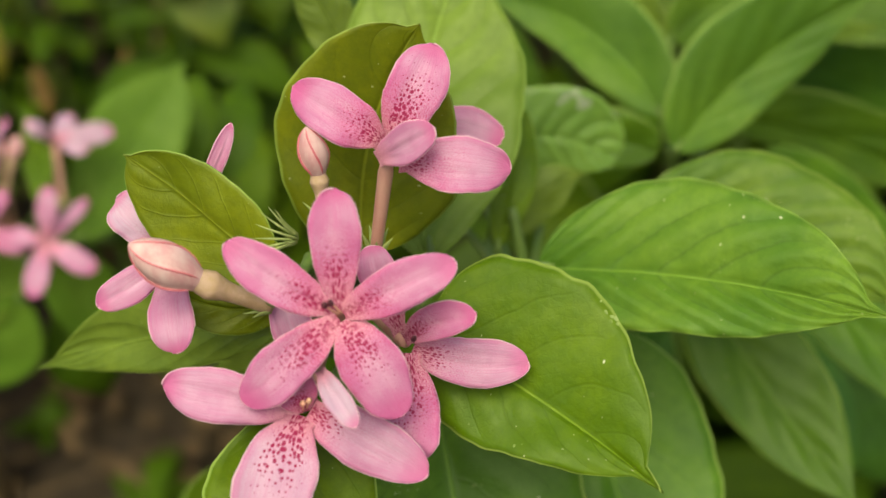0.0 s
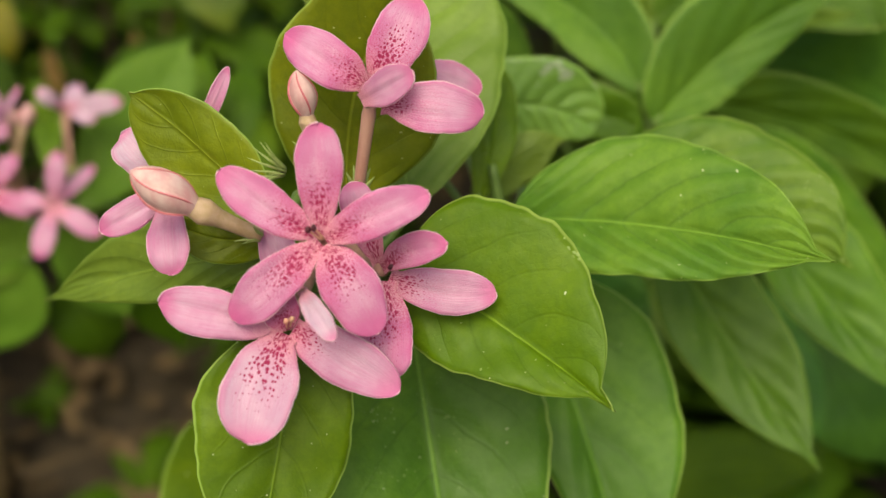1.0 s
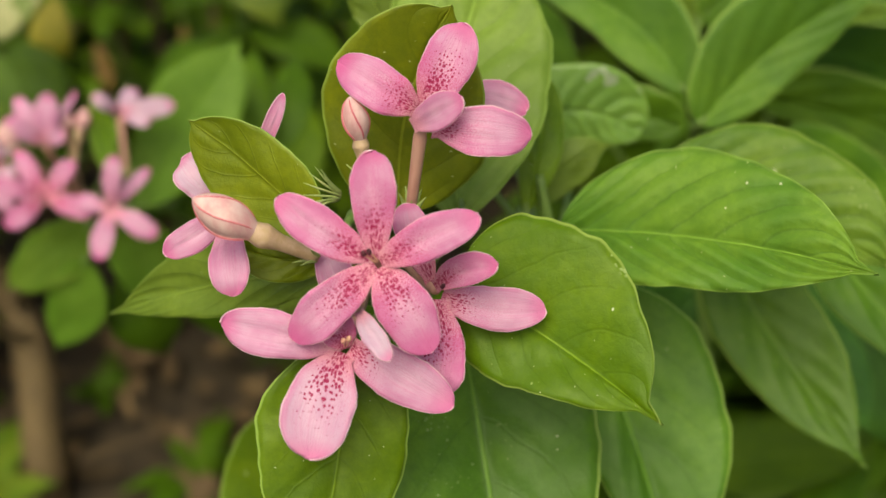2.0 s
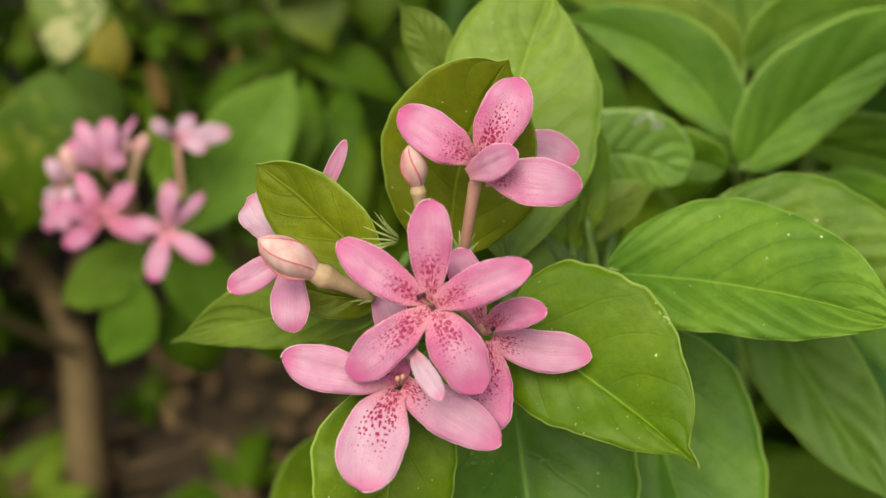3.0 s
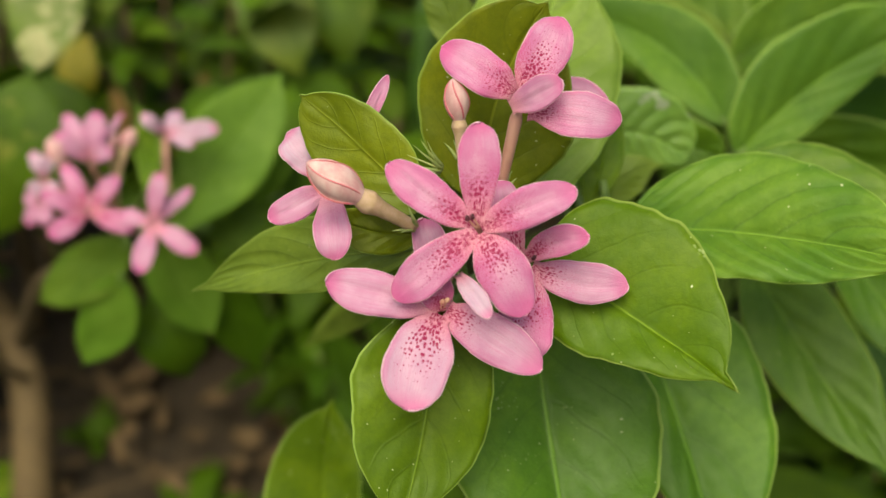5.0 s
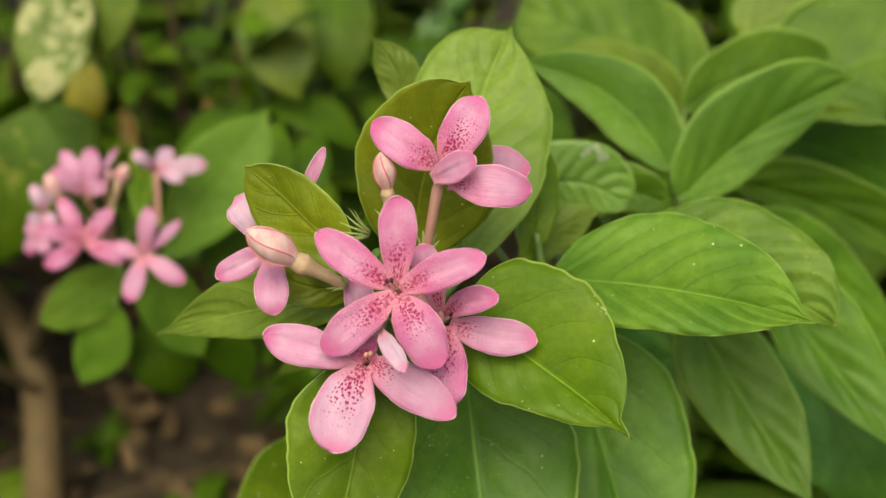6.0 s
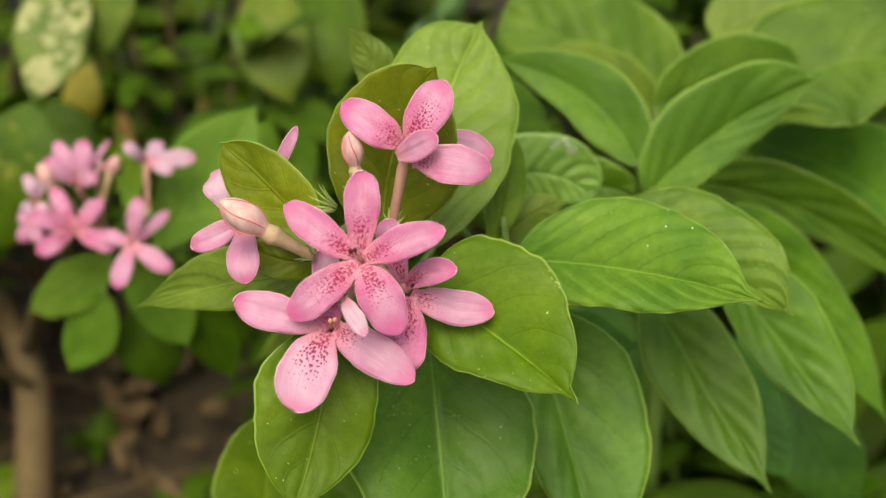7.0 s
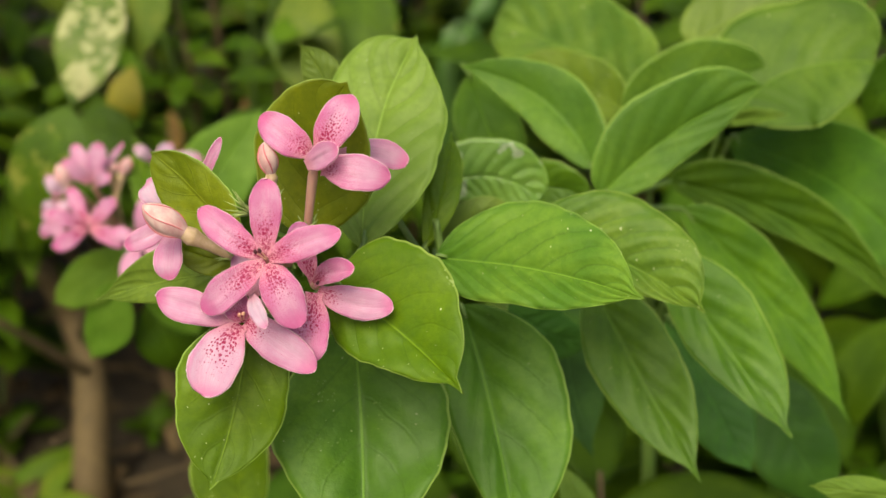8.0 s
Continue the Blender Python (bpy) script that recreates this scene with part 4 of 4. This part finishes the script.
# ---- the second flowering shrub behind ----
second = thing("flowering_shrub", (-0.293, 0.4898, 0.0), "smaller shrub with a dense pink flower cluster", "shrub")
part("stem", tube("stem", [(-0.31, 0.572, 0.135), (-0.245, 0.46, 0.27), (-0.172, 0.335, 0.365), (-0.13691, 0.26287, 0.43639)], [0.007, 0.0045, 0.003, 0.0025], WOOD, 12, 8), second)
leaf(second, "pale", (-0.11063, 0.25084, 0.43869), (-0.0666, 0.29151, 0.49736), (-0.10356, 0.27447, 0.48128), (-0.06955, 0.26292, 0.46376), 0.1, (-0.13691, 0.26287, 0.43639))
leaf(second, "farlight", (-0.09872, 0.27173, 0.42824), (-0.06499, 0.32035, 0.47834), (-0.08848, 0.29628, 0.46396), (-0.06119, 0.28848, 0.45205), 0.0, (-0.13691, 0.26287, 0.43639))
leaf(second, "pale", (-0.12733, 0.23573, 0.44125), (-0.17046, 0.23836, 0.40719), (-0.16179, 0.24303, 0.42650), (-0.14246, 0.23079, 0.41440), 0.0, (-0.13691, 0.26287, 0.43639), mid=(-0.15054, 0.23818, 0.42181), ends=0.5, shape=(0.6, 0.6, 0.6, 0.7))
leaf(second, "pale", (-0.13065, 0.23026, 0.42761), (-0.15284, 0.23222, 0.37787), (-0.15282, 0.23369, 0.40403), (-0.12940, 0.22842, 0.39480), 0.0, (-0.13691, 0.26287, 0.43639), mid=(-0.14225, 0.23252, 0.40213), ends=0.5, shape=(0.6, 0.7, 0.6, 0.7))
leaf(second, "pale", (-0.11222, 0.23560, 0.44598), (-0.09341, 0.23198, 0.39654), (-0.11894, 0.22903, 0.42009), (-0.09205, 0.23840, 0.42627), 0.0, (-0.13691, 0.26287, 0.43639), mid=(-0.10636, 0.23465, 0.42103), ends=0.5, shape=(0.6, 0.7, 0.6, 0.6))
leaf(second, "far", (-0.12398, 0.25539, 0.40482), (-0.10983, 0.25164, 0.3583), (-0.10038, 0.24654, 0.39144), (-0.12902, 0.23848, 0.38019), -0.08, (-0.13691, 0.26287, 0.43639))
leaf(second, "young", (-0.11857, 0.24008, 0.4639), (-0.12423, 0.26083, 0.49434), (-0.1244, 0.25017, 0.47875), (-0.11324, 0.25123, 0.4801), 0.1, (-0.13691, 0.26287, 0.43639))
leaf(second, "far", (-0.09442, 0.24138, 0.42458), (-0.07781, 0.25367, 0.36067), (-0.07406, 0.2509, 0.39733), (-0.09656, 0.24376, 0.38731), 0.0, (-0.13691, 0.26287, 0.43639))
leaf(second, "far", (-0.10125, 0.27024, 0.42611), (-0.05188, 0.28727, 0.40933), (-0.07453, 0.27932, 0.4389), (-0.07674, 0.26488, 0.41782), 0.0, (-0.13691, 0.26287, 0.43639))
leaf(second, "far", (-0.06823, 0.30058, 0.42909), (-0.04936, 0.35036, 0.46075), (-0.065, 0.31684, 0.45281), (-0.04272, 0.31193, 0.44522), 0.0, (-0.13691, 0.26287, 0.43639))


blossom = flower(second, (-0.11231, 0.21807, 0.46175), (-0.13691, 0.26287, 0.43639))
petal(blossom, "b", (-0.11220, 0.21856, 0.46251), (-0.10905, 0.22532, 0.48111), (-0.10626, 0.22108, 0.47413), (-0.11341, 0.22027, 0.47562), 0.06, nu=14, nv=8, pleat=0.0)
petal(blossom, "b", (-0.11168, 0.21850, 0.46221), (-0.09831, 0.23311, 0.47012), (-0.10163, 0.22543, 0.46570), (-0.10523, 0.22685, 0.46948), 0.06, nu=14, nv=8, pleat=0.0)
petal(blossom, "b", (-0.11157, 0.21796, 0.46127), (-0.09433, 0.21170, 0.45287), (-0.10292, 0.20994, 0.45448), (-0.09859, 0.21455, 0.46036), 0.06, nu=14, nv=8, pleat=0.0)
petal(blossom, "b", (-0.11253, 0.21758, 0.46102), (-0.11595, 0.20169, 0.44878), (-0.11803, 0.20578, 0.45628), (-0.11012, 0.20600, 0.45356), 0.06, nu=14, nv=8, pleat=0.0)
petal(blossom, "b", (-0.11314, 0.21805, 0.46205), (-0.12571, 0.22102, 0.46435), (-0.11936, 0.22038, 0.46693), (-0.12115, 0.21664, 0.46145), 0.06, nu=14, nv=8, pleat=0.0)
blossom = flower(second, (-0.13967, 0.22659, 0.46173), (-0.13691, 0.26287, 0.43639))
petal(blossom, "p", (-0.14038, 0.22616, 0.46137), (-0.15238, 0.21269, 0.45748), (-0.14916, 0.21719, 0.46350), (-0.14478, 0.21467, 0.45706), 0.06, nu=14, nv=8, pleat=0.0)
petal(blossom, "p", (-0.13886, 0.22661, 0.46137), (-0.12069, 0.22360, 0.45604), (-0.12873, 0.22043, 0.45593), (-0.12608, 0.22527, 0.46276), 0.06, nu=14, nv=8, pleat=0.0)
petal(blossom, "p", (-0.14048, 0.22656, 0.46209), (-0.15709, 0.22398, 0.47086), (-0.14883, 0.22533, 0.47139), (-0.15112, 0.22113, 0.46549), 0.06, nu=14, nv=8, pleat=0.0)
petal(blossom, "p", (-0.13914, 0.22707, 0.46228), (-0.12934, 0.23784, 0.47210), (-0.13003, 0.23145, 0.46659), (-0.13569, 0.23261, 0.47140), 0.06, nu=14, nv=8, pleat=0.0)
petal(blossom, "p", (-0.14009, 0.22690, 0.46247), (-0.15051, 0.23708, 0.47763), (-0.14285, 0.23341, 0.47360), (-0.14908, 0.23009, 0.47110), 0.06, nu=14, nv=8, pleat=0.0)
blossom = flower(second, (-0.14175, 0.24364, 0.47571), (-0.13691, 0.26287, 0.43639))
petal(blossom, "b", (-0.14162, 0.24411, 0.47651), (-0.13853, 0.25271, 0.49382), (-0.13480, 0.24824, 0.48677), (-0.14367, 0.24683, 0.48890), 0.06, nu=14, nv=8, pleat=0.0)
petal(blossom, "b", (-0.14242, 0.24376, 0.47630), (-0.15356, 0.24224, 0.48878), (-0.14606, 0.24297, 0.48753), (-0.15097, 0.23870, 0.48224), 0.06, nu=14, nv=8, pleat=0.0)
petal(blossom, "b", (-0.14214, 0.24394, 0.47648), (-0.15240, 0.25537, 0.49107), (-0.14475, 0.25129, 0.48711), (-0.15119, 0.24806, 0.48459), 0.06, nu=14, nv=8, pleat=0.0)
petal(blossom, "b", (-0.14101, 0.24404, 0.47607), (-0.13210, 0.24291, 0.48241), (-0.13335, 0.24001, 0.47805), (-0.13697, 0.24213, 0.48393), 0.06, nu=14, nv=8, pleat=0.0)
petal(blossom, "b", (-0.14126, 0.24412, 0.47634), (-0.13049, 0.26289, 0.48917), (-0.13337, 0.25433, 0.48366), (-0.13570, 0.25458, 0.48538), 0.06, nu=14, nv=8, pleat=0.0)
blossom = flower(second, (-0.11165, 0.25279, 0.48425), (-0.11097, 0.24447, 0.46010))
petal(blossom, "w", (-0.11235, 0.25294, 0.48483), (-0.11981, 0.24934, 0.49475), (-0.11445, 0.24987, 0.49378), (-0.11805, 0.24714, 0.48997), 0.06, nu=14, nv=8, pleat=0.0)
petal(blossom, "w", (-0.11076, 0.25301, 0.48430), (-0.08997, 0.25588, 0.48652), (-0.09732, 0.25104, 0.48274), (-0.09845, 0.25471, 0.49042), 0.06, nu=14, nv=8, pleat=0.0)
petal(blossom, "w", (-0.11116, 0.25324, 0.48492), (-0.10693, 0.26333, 0.48970), (-0.10556, 0.25765, 0.48636), (-0.11134, 0.25833, 0.49017), 0.06, nu=14, nv=8, pleat=0.0)
petal(blossom, "w", (-0.11080, 0.25281, 0.48393), (-0.09825, 0.24597, 0.48343), (-0.10369, 0.24492, 0.48262), (-0.10202, 0.24763, 0.48721), 0.06, nu=14, nv=8, pleat=0.0)
petal(blossom, "w", (-0.11244, 0.25285, 0.48470), (-0.11820, 0.26012, 0.48355), (-0.11432, 0.25732, 0.48625), (-0.11654, 0.25496, 0.48256), 0.06, nu=14, nv=8, pleat=0.0)
blossom = flower(second, (-0.16438, 0.25237, 0.46144), (-0.13691, 0.26287, 0.43639))
petal(blossom, "w", (-0.16472, 0.25272, 0.46226), (-0.16881, 0.25688, 0.47243), (-0.16399, 0.25476, 0.46987), (-0.16913, 0.25226, 0.46847), 0.06, nu=14, nv=8, pleat=0.0)
petal(blossom, "w", (-0.16418, 0.25288, 0.46223), (-0.16250, 0.26298, 0.47107), (-0.16037, 0.25787, 0.46731), (-0.16514, 0.25721, 0.46898), 0.06, nu=14, nv=8, pleat=0.0)
petal(blossom, "w", (-0.16502, 0.25188, 0.46095), (-0.16881, 0.24469, 0.45905), (-0.16849, 0.24629, 0.46334), (-0.16446, 0.24504, 0.45874), 0.06, nu=14, nv=8, pleat=0.0)
petal(blossom, "w", (-0.16382, 0.25216, 0.46073), (-0.15839, 0.24712, 0.45717), (-0.16243, 0.24548, 0.45830), (-0.15761, 0.24888, 0.46149), 0.06, nu=14, nv=8, pleat=0.0)
blossom = flower(second, (-0.16729, 0.25298, 0.45163), (-0.13691, 0.26287, 0.43639))
petal(blossom, "b", (-0.16769, 0.25244, 0.45093), (-0.17238, 0.24589, 0.44273), (-0.17269, 0.24701, 0.44882), (-0.16705, 0.24689, 0.44533), 0.06, nu=14, nv=8, pleat=0.0)
petal(blossom, "b", (-0.16818, 0.25274, 0.45174), (-0.17505, 0.25447, 0.45054), (-0.17165, 0.25397, 0.45427), (-0.17157, 0.25106, 0.44925), 0.06, nu=14, nv=8, pleat=0.0)
petal(blossom, "b", (-0.16707, 0.25256, 0.45079), (-0.16334, 0.24449, 0.44328), (-0.16707, 0.24464, 0.44726), (-0.16130, 0.24698, 0.44789), 0.06, nu=14, nv=8, pleat=0.0)
bud(second, (-0.15586, 0.24089, 0.48760), (-0.15141, 0.23725, 0.47803), (-0.13691, 0.26287, 0.43639), 0.0036, "closed pale pink bud")
bud(second, (-0.12427, 0.25209, 0.48734), (-0.12732, 0.24760, 0.48012), (-0.13141, 0.24409, 0.46701), 0.003, "closed pale pink bud on a green tube")
bud(second, (-0.13246, 0.25476, 0.48314), (-0.13442, 0.25151, 0.47788), (-0.13691, 0.26287, 0.43639), 0.0022, "closed pale pink bud")

# its woody trunk, bare below the leaves
part("trunk", tube("trunk", [(-0.293, 0.4898, -0.01), (-0.294, 0.49979, 0.0311), (-0.302, 0.55277, 0.10884), (-0.32303, 0.58276, 0.15316), (-0.33521, 0.56844, 0.214)], [0.017, 0.016, 0.0145, 0.012, 0.010], WOOD, 16, 10), second, "bare brown woody trunk")
part("branch", tube("branch", [(-0.29718, 0.55277, 0.10884), (-0.33372, 0.46781, 0.22933)], [0.005, 0.003], WOOD, 10, 6), second)

# ---- variegated and lime leaves further back ----
croton = thing("variegated_shrub", (-0.36, 0.76, 0.0), "shrub with cream and yellow blotched green leaves", "shrub")
part("stem", tube("stem", [(-0.36, 0.76, -0.01), (-0.33, 0.68, 0.3), (-0.22, 0.5, 0.54)], [0.007, 0.005, 0.003], WOOD, 10, 6), croton)
leaf(croton, "cream", (-0.21374, 0.48468, 0.49799), (-0.2184, 0.41167, 0.43373), (-0.18846, 0.43859, 0.46652), (-0.23285, 0.44256, 0.47187), -0.1, None)
leaf(croton, "faryellow", (-0.18698, 0.50177, 0.50012), (-0.18466, 0.452, 0.44724), (-0.16711, 0.47173, 0.47859), (-0.20451, 0.47246, 0.47898), -0.1, None)
leaf(croton, "yellow", (-0.21223, 0.51462, 0.41872), (-0.22029, 0.50236, 0.37402), (-0.20368, 0.49983, 0.39566), (-0.23032, 0.50139, 0.39757), -0.05, None)
leaf(croton, "green2", (-0.21019, 0.38803, 0.44729), (-0.23921, 0.36314, 0.35705), (-0.19059, 0.36079, 0.40489), (-0.24598, 0.36777, 0.41474), -0.05, None)
leaf(croton, "green2", (-0.23136, 0.48818, 0.40206), (-0.20778, 0.45891, 0.35656), (-0.20319, 0.47902, 0.38824), (-0.24337, 0.46998, 0.37322), -0.05, None)
leaf(croton, "yellow2", (-0.1105, 0.61499, 0.45214), (-0.08039, 0.539, 0.3839), (-0.0725, 0.5651, 0.42507), (-0.12208, 0.55797, 0.41286), -0.1, None)
leaf(croton, "green2", (-0.0689, 0.64604, 0.45122), (-0.05138, 0.56778, 0.37916), (-0.03304, 0.59578, 0.42353), (-0.0888, 0.59161, 0.41585), -0.1, None)
leaf(croton, "rust", (-0.15013, 0.57622, 0.33988), (-0.1547, 0.5907, 0.36254), (-0.15833, 0.58243, 0.34947), (-0.14685, 0.58337, 0.35118), 0.0, None)
leaf(croton, "rust", (-0.22257, 0.62535, 0.2935), (-0.23295, 0.64436, 0.32544), (-0.2335, 0.63236, 0.30619), (-0.22084, 0.63497, 0.30875), 0.0, None)
part("green_shoot", tube("green_shoot", [(-0.00678, 0.58763, -0.01000), (0.00322, 0.60763, 0.37299), (0.01922, 0.64251, 0.40153), (0.03889, 0.68988, 0.44102)], [0.0125, 0.012, 0.0115, 0.010], SHOOT, 14, 6), croton, "thick upright dark green shoot")


# ---- low foliage that fills the bed behind ----
def template(name, mat, length, width, seed, arch=0.12, fold=0.1):
    """A leaf that lies along +y from the origin, its face up."""
    k = length * 0.43
    return blade(name, (0, 0, 0), (0, length, -arch * length), (-width / 2, k, arch * length * 0.8), (width / 2, k, arch * length * 0.8), LEAF[mat], fold, a=0.8, b=1.08, nu=14, nv=8, wave=0.04, seed=seed)


KINDS = {m: [template("leaf", m, 0.078 + 0.012 * i, 0.034 + 0.005 * i, 40 + i, 0.06 + 0.05 * i) for i in range(3)] for m in ("far", "fardark", "farlight", "faryellow", "green2")}


def bush(place, height, width, count, mats, label, seed, size=1.0):
    """A low shrub: a few stems from one foot, with pairs of leaves up each."""
    rng = random.Random(seed)
    ob = thing("background_shrub", (*place, 0.0), label, "shrub", "low shrubs of the bed")
    stems = 5
    for i in range(stems):
        an = 6.28 * i / stems + rng.uniform(-0.4, 0.4)
        top = Vector((place[0] + width * math.cos(an) * rng.uniform(0.3, 1), place[1] + width * math.sin(an) * rng.uniform(0.3, 1), height * rng.uniform(0.7, 1.05)))
        foot = Vector((*place, -0.01))
        midp = foot.lerp(top, 0.5) + Vector((0, 0, 0.03))
        part("stem", tube("stem", [foot, midp, top], [0.004, 0.003, 0.0015], WOOD if i % 2 == 0 else STEM, 8, 6), ob)
        per = count // stems
        for k in range(per):
            u = 0.22 + 0.78 * (k + 0.5) / per
            p = foot.lerp(midp, u * 2) if u < 0.5 else midp.lerp(top, u * 2 - 1)
            turn = an + k * 1.9 + rng.uniform(-0.5, 0.5)
            pitch = rng.uniform(-40, 35) + (20 if u > 0.9 else 0)
            w = Matrix.Translation(p) @ pose(0, 0, 0, 0, 0, math.degrees(turn)) @ pose(0, 0, 0, pitch, rng.uniform(-25, 25), 0) @ Matrix.Scale(size * rng.uniform(0.7, 1.4), 4)
            part("leaf", rng.choice(KINDS[rng.choice(mats)]), ob, "", w)
    return ob


GREEN = "dense low shrub with pointed mid-green leaves"
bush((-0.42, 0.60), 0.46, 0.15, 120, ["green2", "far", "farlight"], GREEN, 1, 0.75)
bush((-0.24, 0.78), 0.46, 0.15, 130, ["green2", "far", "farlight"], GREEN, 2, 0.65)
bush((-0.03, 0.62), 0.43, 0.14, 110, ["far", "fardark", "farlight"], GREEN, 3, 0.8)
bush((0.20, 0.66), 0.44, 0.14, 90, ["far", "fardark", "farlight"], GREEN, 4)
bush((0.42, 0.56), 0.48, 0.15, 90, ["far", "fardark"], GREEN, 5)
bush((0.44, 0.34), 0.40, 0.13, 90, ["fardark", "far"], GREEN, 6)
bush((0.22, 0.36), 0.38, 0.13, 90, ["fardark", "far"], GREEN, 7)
bush((0.05, 1.0), 0.46, 0.2, 75, ["far", "green2", "faryellow"], GREEN, 8)
bush((-0.40, 1.05), 0.48, 0.22, 75, ["far", "green2", "faryellow"], GREEN, 9, 0.7)
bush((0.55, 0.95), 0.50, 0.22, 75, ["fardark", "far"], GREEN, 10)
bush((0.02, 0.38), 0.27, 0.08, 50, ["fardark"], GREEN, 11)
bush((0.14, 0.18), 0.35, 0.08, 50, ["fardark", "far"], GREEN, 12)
bush((-0.50, 0.66), 0.48, 0.10, 60, ["green2", "far", "faryellow"], GREEN, 14, 0.75)
bush((0.32, 0.80), 0.48, 0.16, 90, ["far", "fardark"], GREEN, 15)
bush((0.50, 0.74), 0.47, 0.13, 80, ["fardark", "far"], GREEN, 16)
bush((0.66, 0.62), 0.46, 0.14, 80, ["fardark", "far"], GREEN, 17)
bush((-0.14, 0.92), 0.47, 0.14, 80, ["far", "farlight", "fardark"], GREEN, 18, 0.7)
bush((-0.62, 0.75), 0.46, 0.16, 75, ["green2", "far", "faryellow"], GREEN, 13)
for i, (x, y) in enumerate(((-0.85, 1.25), (-0.62, 1.1), (-0.36, 1.3), (-0.08, 1.28), (0.22, 1.2), (0.52, 1.3), (0.8, 1.15), (-0.72, 1.6), (-0.25, 1.65), (0.3, 1.65), (0.8, 1.65))):
    bush((x, y), 0.50 + 0.03 * (i % 3), 0.2, 85, ["far", "fardark", "green2"] if x < -0.3 else ["fardark", "fardark", "far"], GREEN, 30 + i)
# low bushes added with dark leaves to paint the shade beneath the front shrub
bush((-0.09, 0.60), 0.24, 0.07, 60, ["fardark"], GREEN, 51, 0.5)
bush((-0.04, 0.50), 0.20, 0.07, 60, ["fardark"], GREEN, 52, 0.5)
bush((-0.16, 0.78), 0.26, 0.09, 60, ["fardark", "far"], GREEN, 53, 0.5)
bush((-0.52, 0.88), 0.47, 0.12, 80, ["green2", "far", "fardark"], GREEN, 50, 0.7)
SHOOTS = "upright thin green and brown shoots with few small leaves"
bush((-0.20, 0.74), 0.60, 0.10, 30, ["far", "fardark", "faryellow"], SHOOTS, 61, 0.6)
bush((-0.10, 0.80), 0.62, 0.09, 30, ["far", "green2"], SHOOTS, 62, 0.6)
bush((-0.36, 0.86), 0.58, 0.10, 35, ["far", "green2", "faryellow"], SHOOTS, 63, 0.6)


def weed(place, size, mat, seed):
    """A seedling with a rosette of small leaves."""
    rng = random.Random(seed)
    ob = thing("seedling", (*place, 0.0), "small green seedling rooted in the soil", "seedling", "seedlings on the soil")
    for k in range(7):
        w = Matrix.Translation((*place, 0.012)) @ pose(0, 0, 0, 0, 0, k * 137.5) @ pose(0, 0, 0, rng.uniform(10, 45), rng.uniform(-20, 20), 0) @ Matrix.Scale(size * rng.uniform(0.7, 1.1), 4)
        part("leaf", rng.choice(KINDS[mat]), ob, "", w)
    part("stem", tube("stem", [(*place, -0.01), (*place, 0.02)], [0.0018, 0.0012], STEM, 8), ob)


weed((-0.168, 0.497), 0.8, "far", 1)
weed((-0.36, 0.48), 0.9, "farlight", 2)
weed((-0.397, 0.579), 0.5, "far", 3)
weed((-0.33, 0.47), 0.8, "faryellow", 4)
weed((-0.27, 0.60), 0.4, "far", 5)


# ---- litter on the soil ----
def litter(count, seed):
    rng = random.Random(seed)
    verts, faces, uvs = [], [], []
    for _ in range(count):
        x, y = rng.uniform(-0.75, 0.6), rng.uniform(-0.1, 1.5)
        L, W = rng.uniform(0.02, 0.06), rng.uniform(0.008, 0.02)
        m = Matrix.Translation((x, y, 0.018 + rng.uniform(-0.004, 0.01))) @ pose(0, 0, 0, rng.uniform(-25, 25), rng.uniform(-30, 30), rng.uniform(0, 360))
        curl = rng.uniform(0.1, 0.5)
        nu, nv, q = 8, 4, len(verts)
        for i in range(nu + 1):
            u = i / nu
            w = W * (u**0.7 * (1 - u) ** 0.9) * 1.9
            for j in range(nv + 1):
                v = 2 * j / nv - 1
                verts.append(tuple(m @ Vector((w * v, L * (u - 0.5), curl * W * v * v + 0.25 * L * curl * (2 * u - 1) ** 2 + 0.001 * math.sin(9 * u + j)))))
                uvs.append((u, v * 0.5 + 0.5))
        for i in range(nu):
            for j in range(nv):
                k = q + i * (nv + 1) + j
                faces.append((k, k + 1, k + nv + 2, k + nv + 1))
    return tagged(new("leaf_litter", mesh_of("leaf_litter", verts, faces, LEAF["dry"], uvs)), "scattered dry brown leaves on the soil", "leaf litter", kind="stuff")


litter(1100, 5)

rng = random.Random(9)
for i in range(26):
    x, y, an, L = rng.uniform(-0.6, 0.3), rng.uniform(0.2, 1.1), rng.uniform(0, 3.14), rng.uniform(0.05, 0.2)
    d = Vector((math.cos(an), math.sin(an), rng.uniform(-0.1, 0.15))) * L / 2
    c = Vector((x, y, 0.028))
    tagged(new("twig", tube("twig", [c - d, c + Vector((rng.uniform(-0.01, 0.01), rng.uniform(-0.01, 0.01), 0.006)), c + d], [0.0022, 0.0018, 0.001], TWIG, 7, 5)), "thin dry brown twig lying on the soil", "twig", "twigs on the soil")
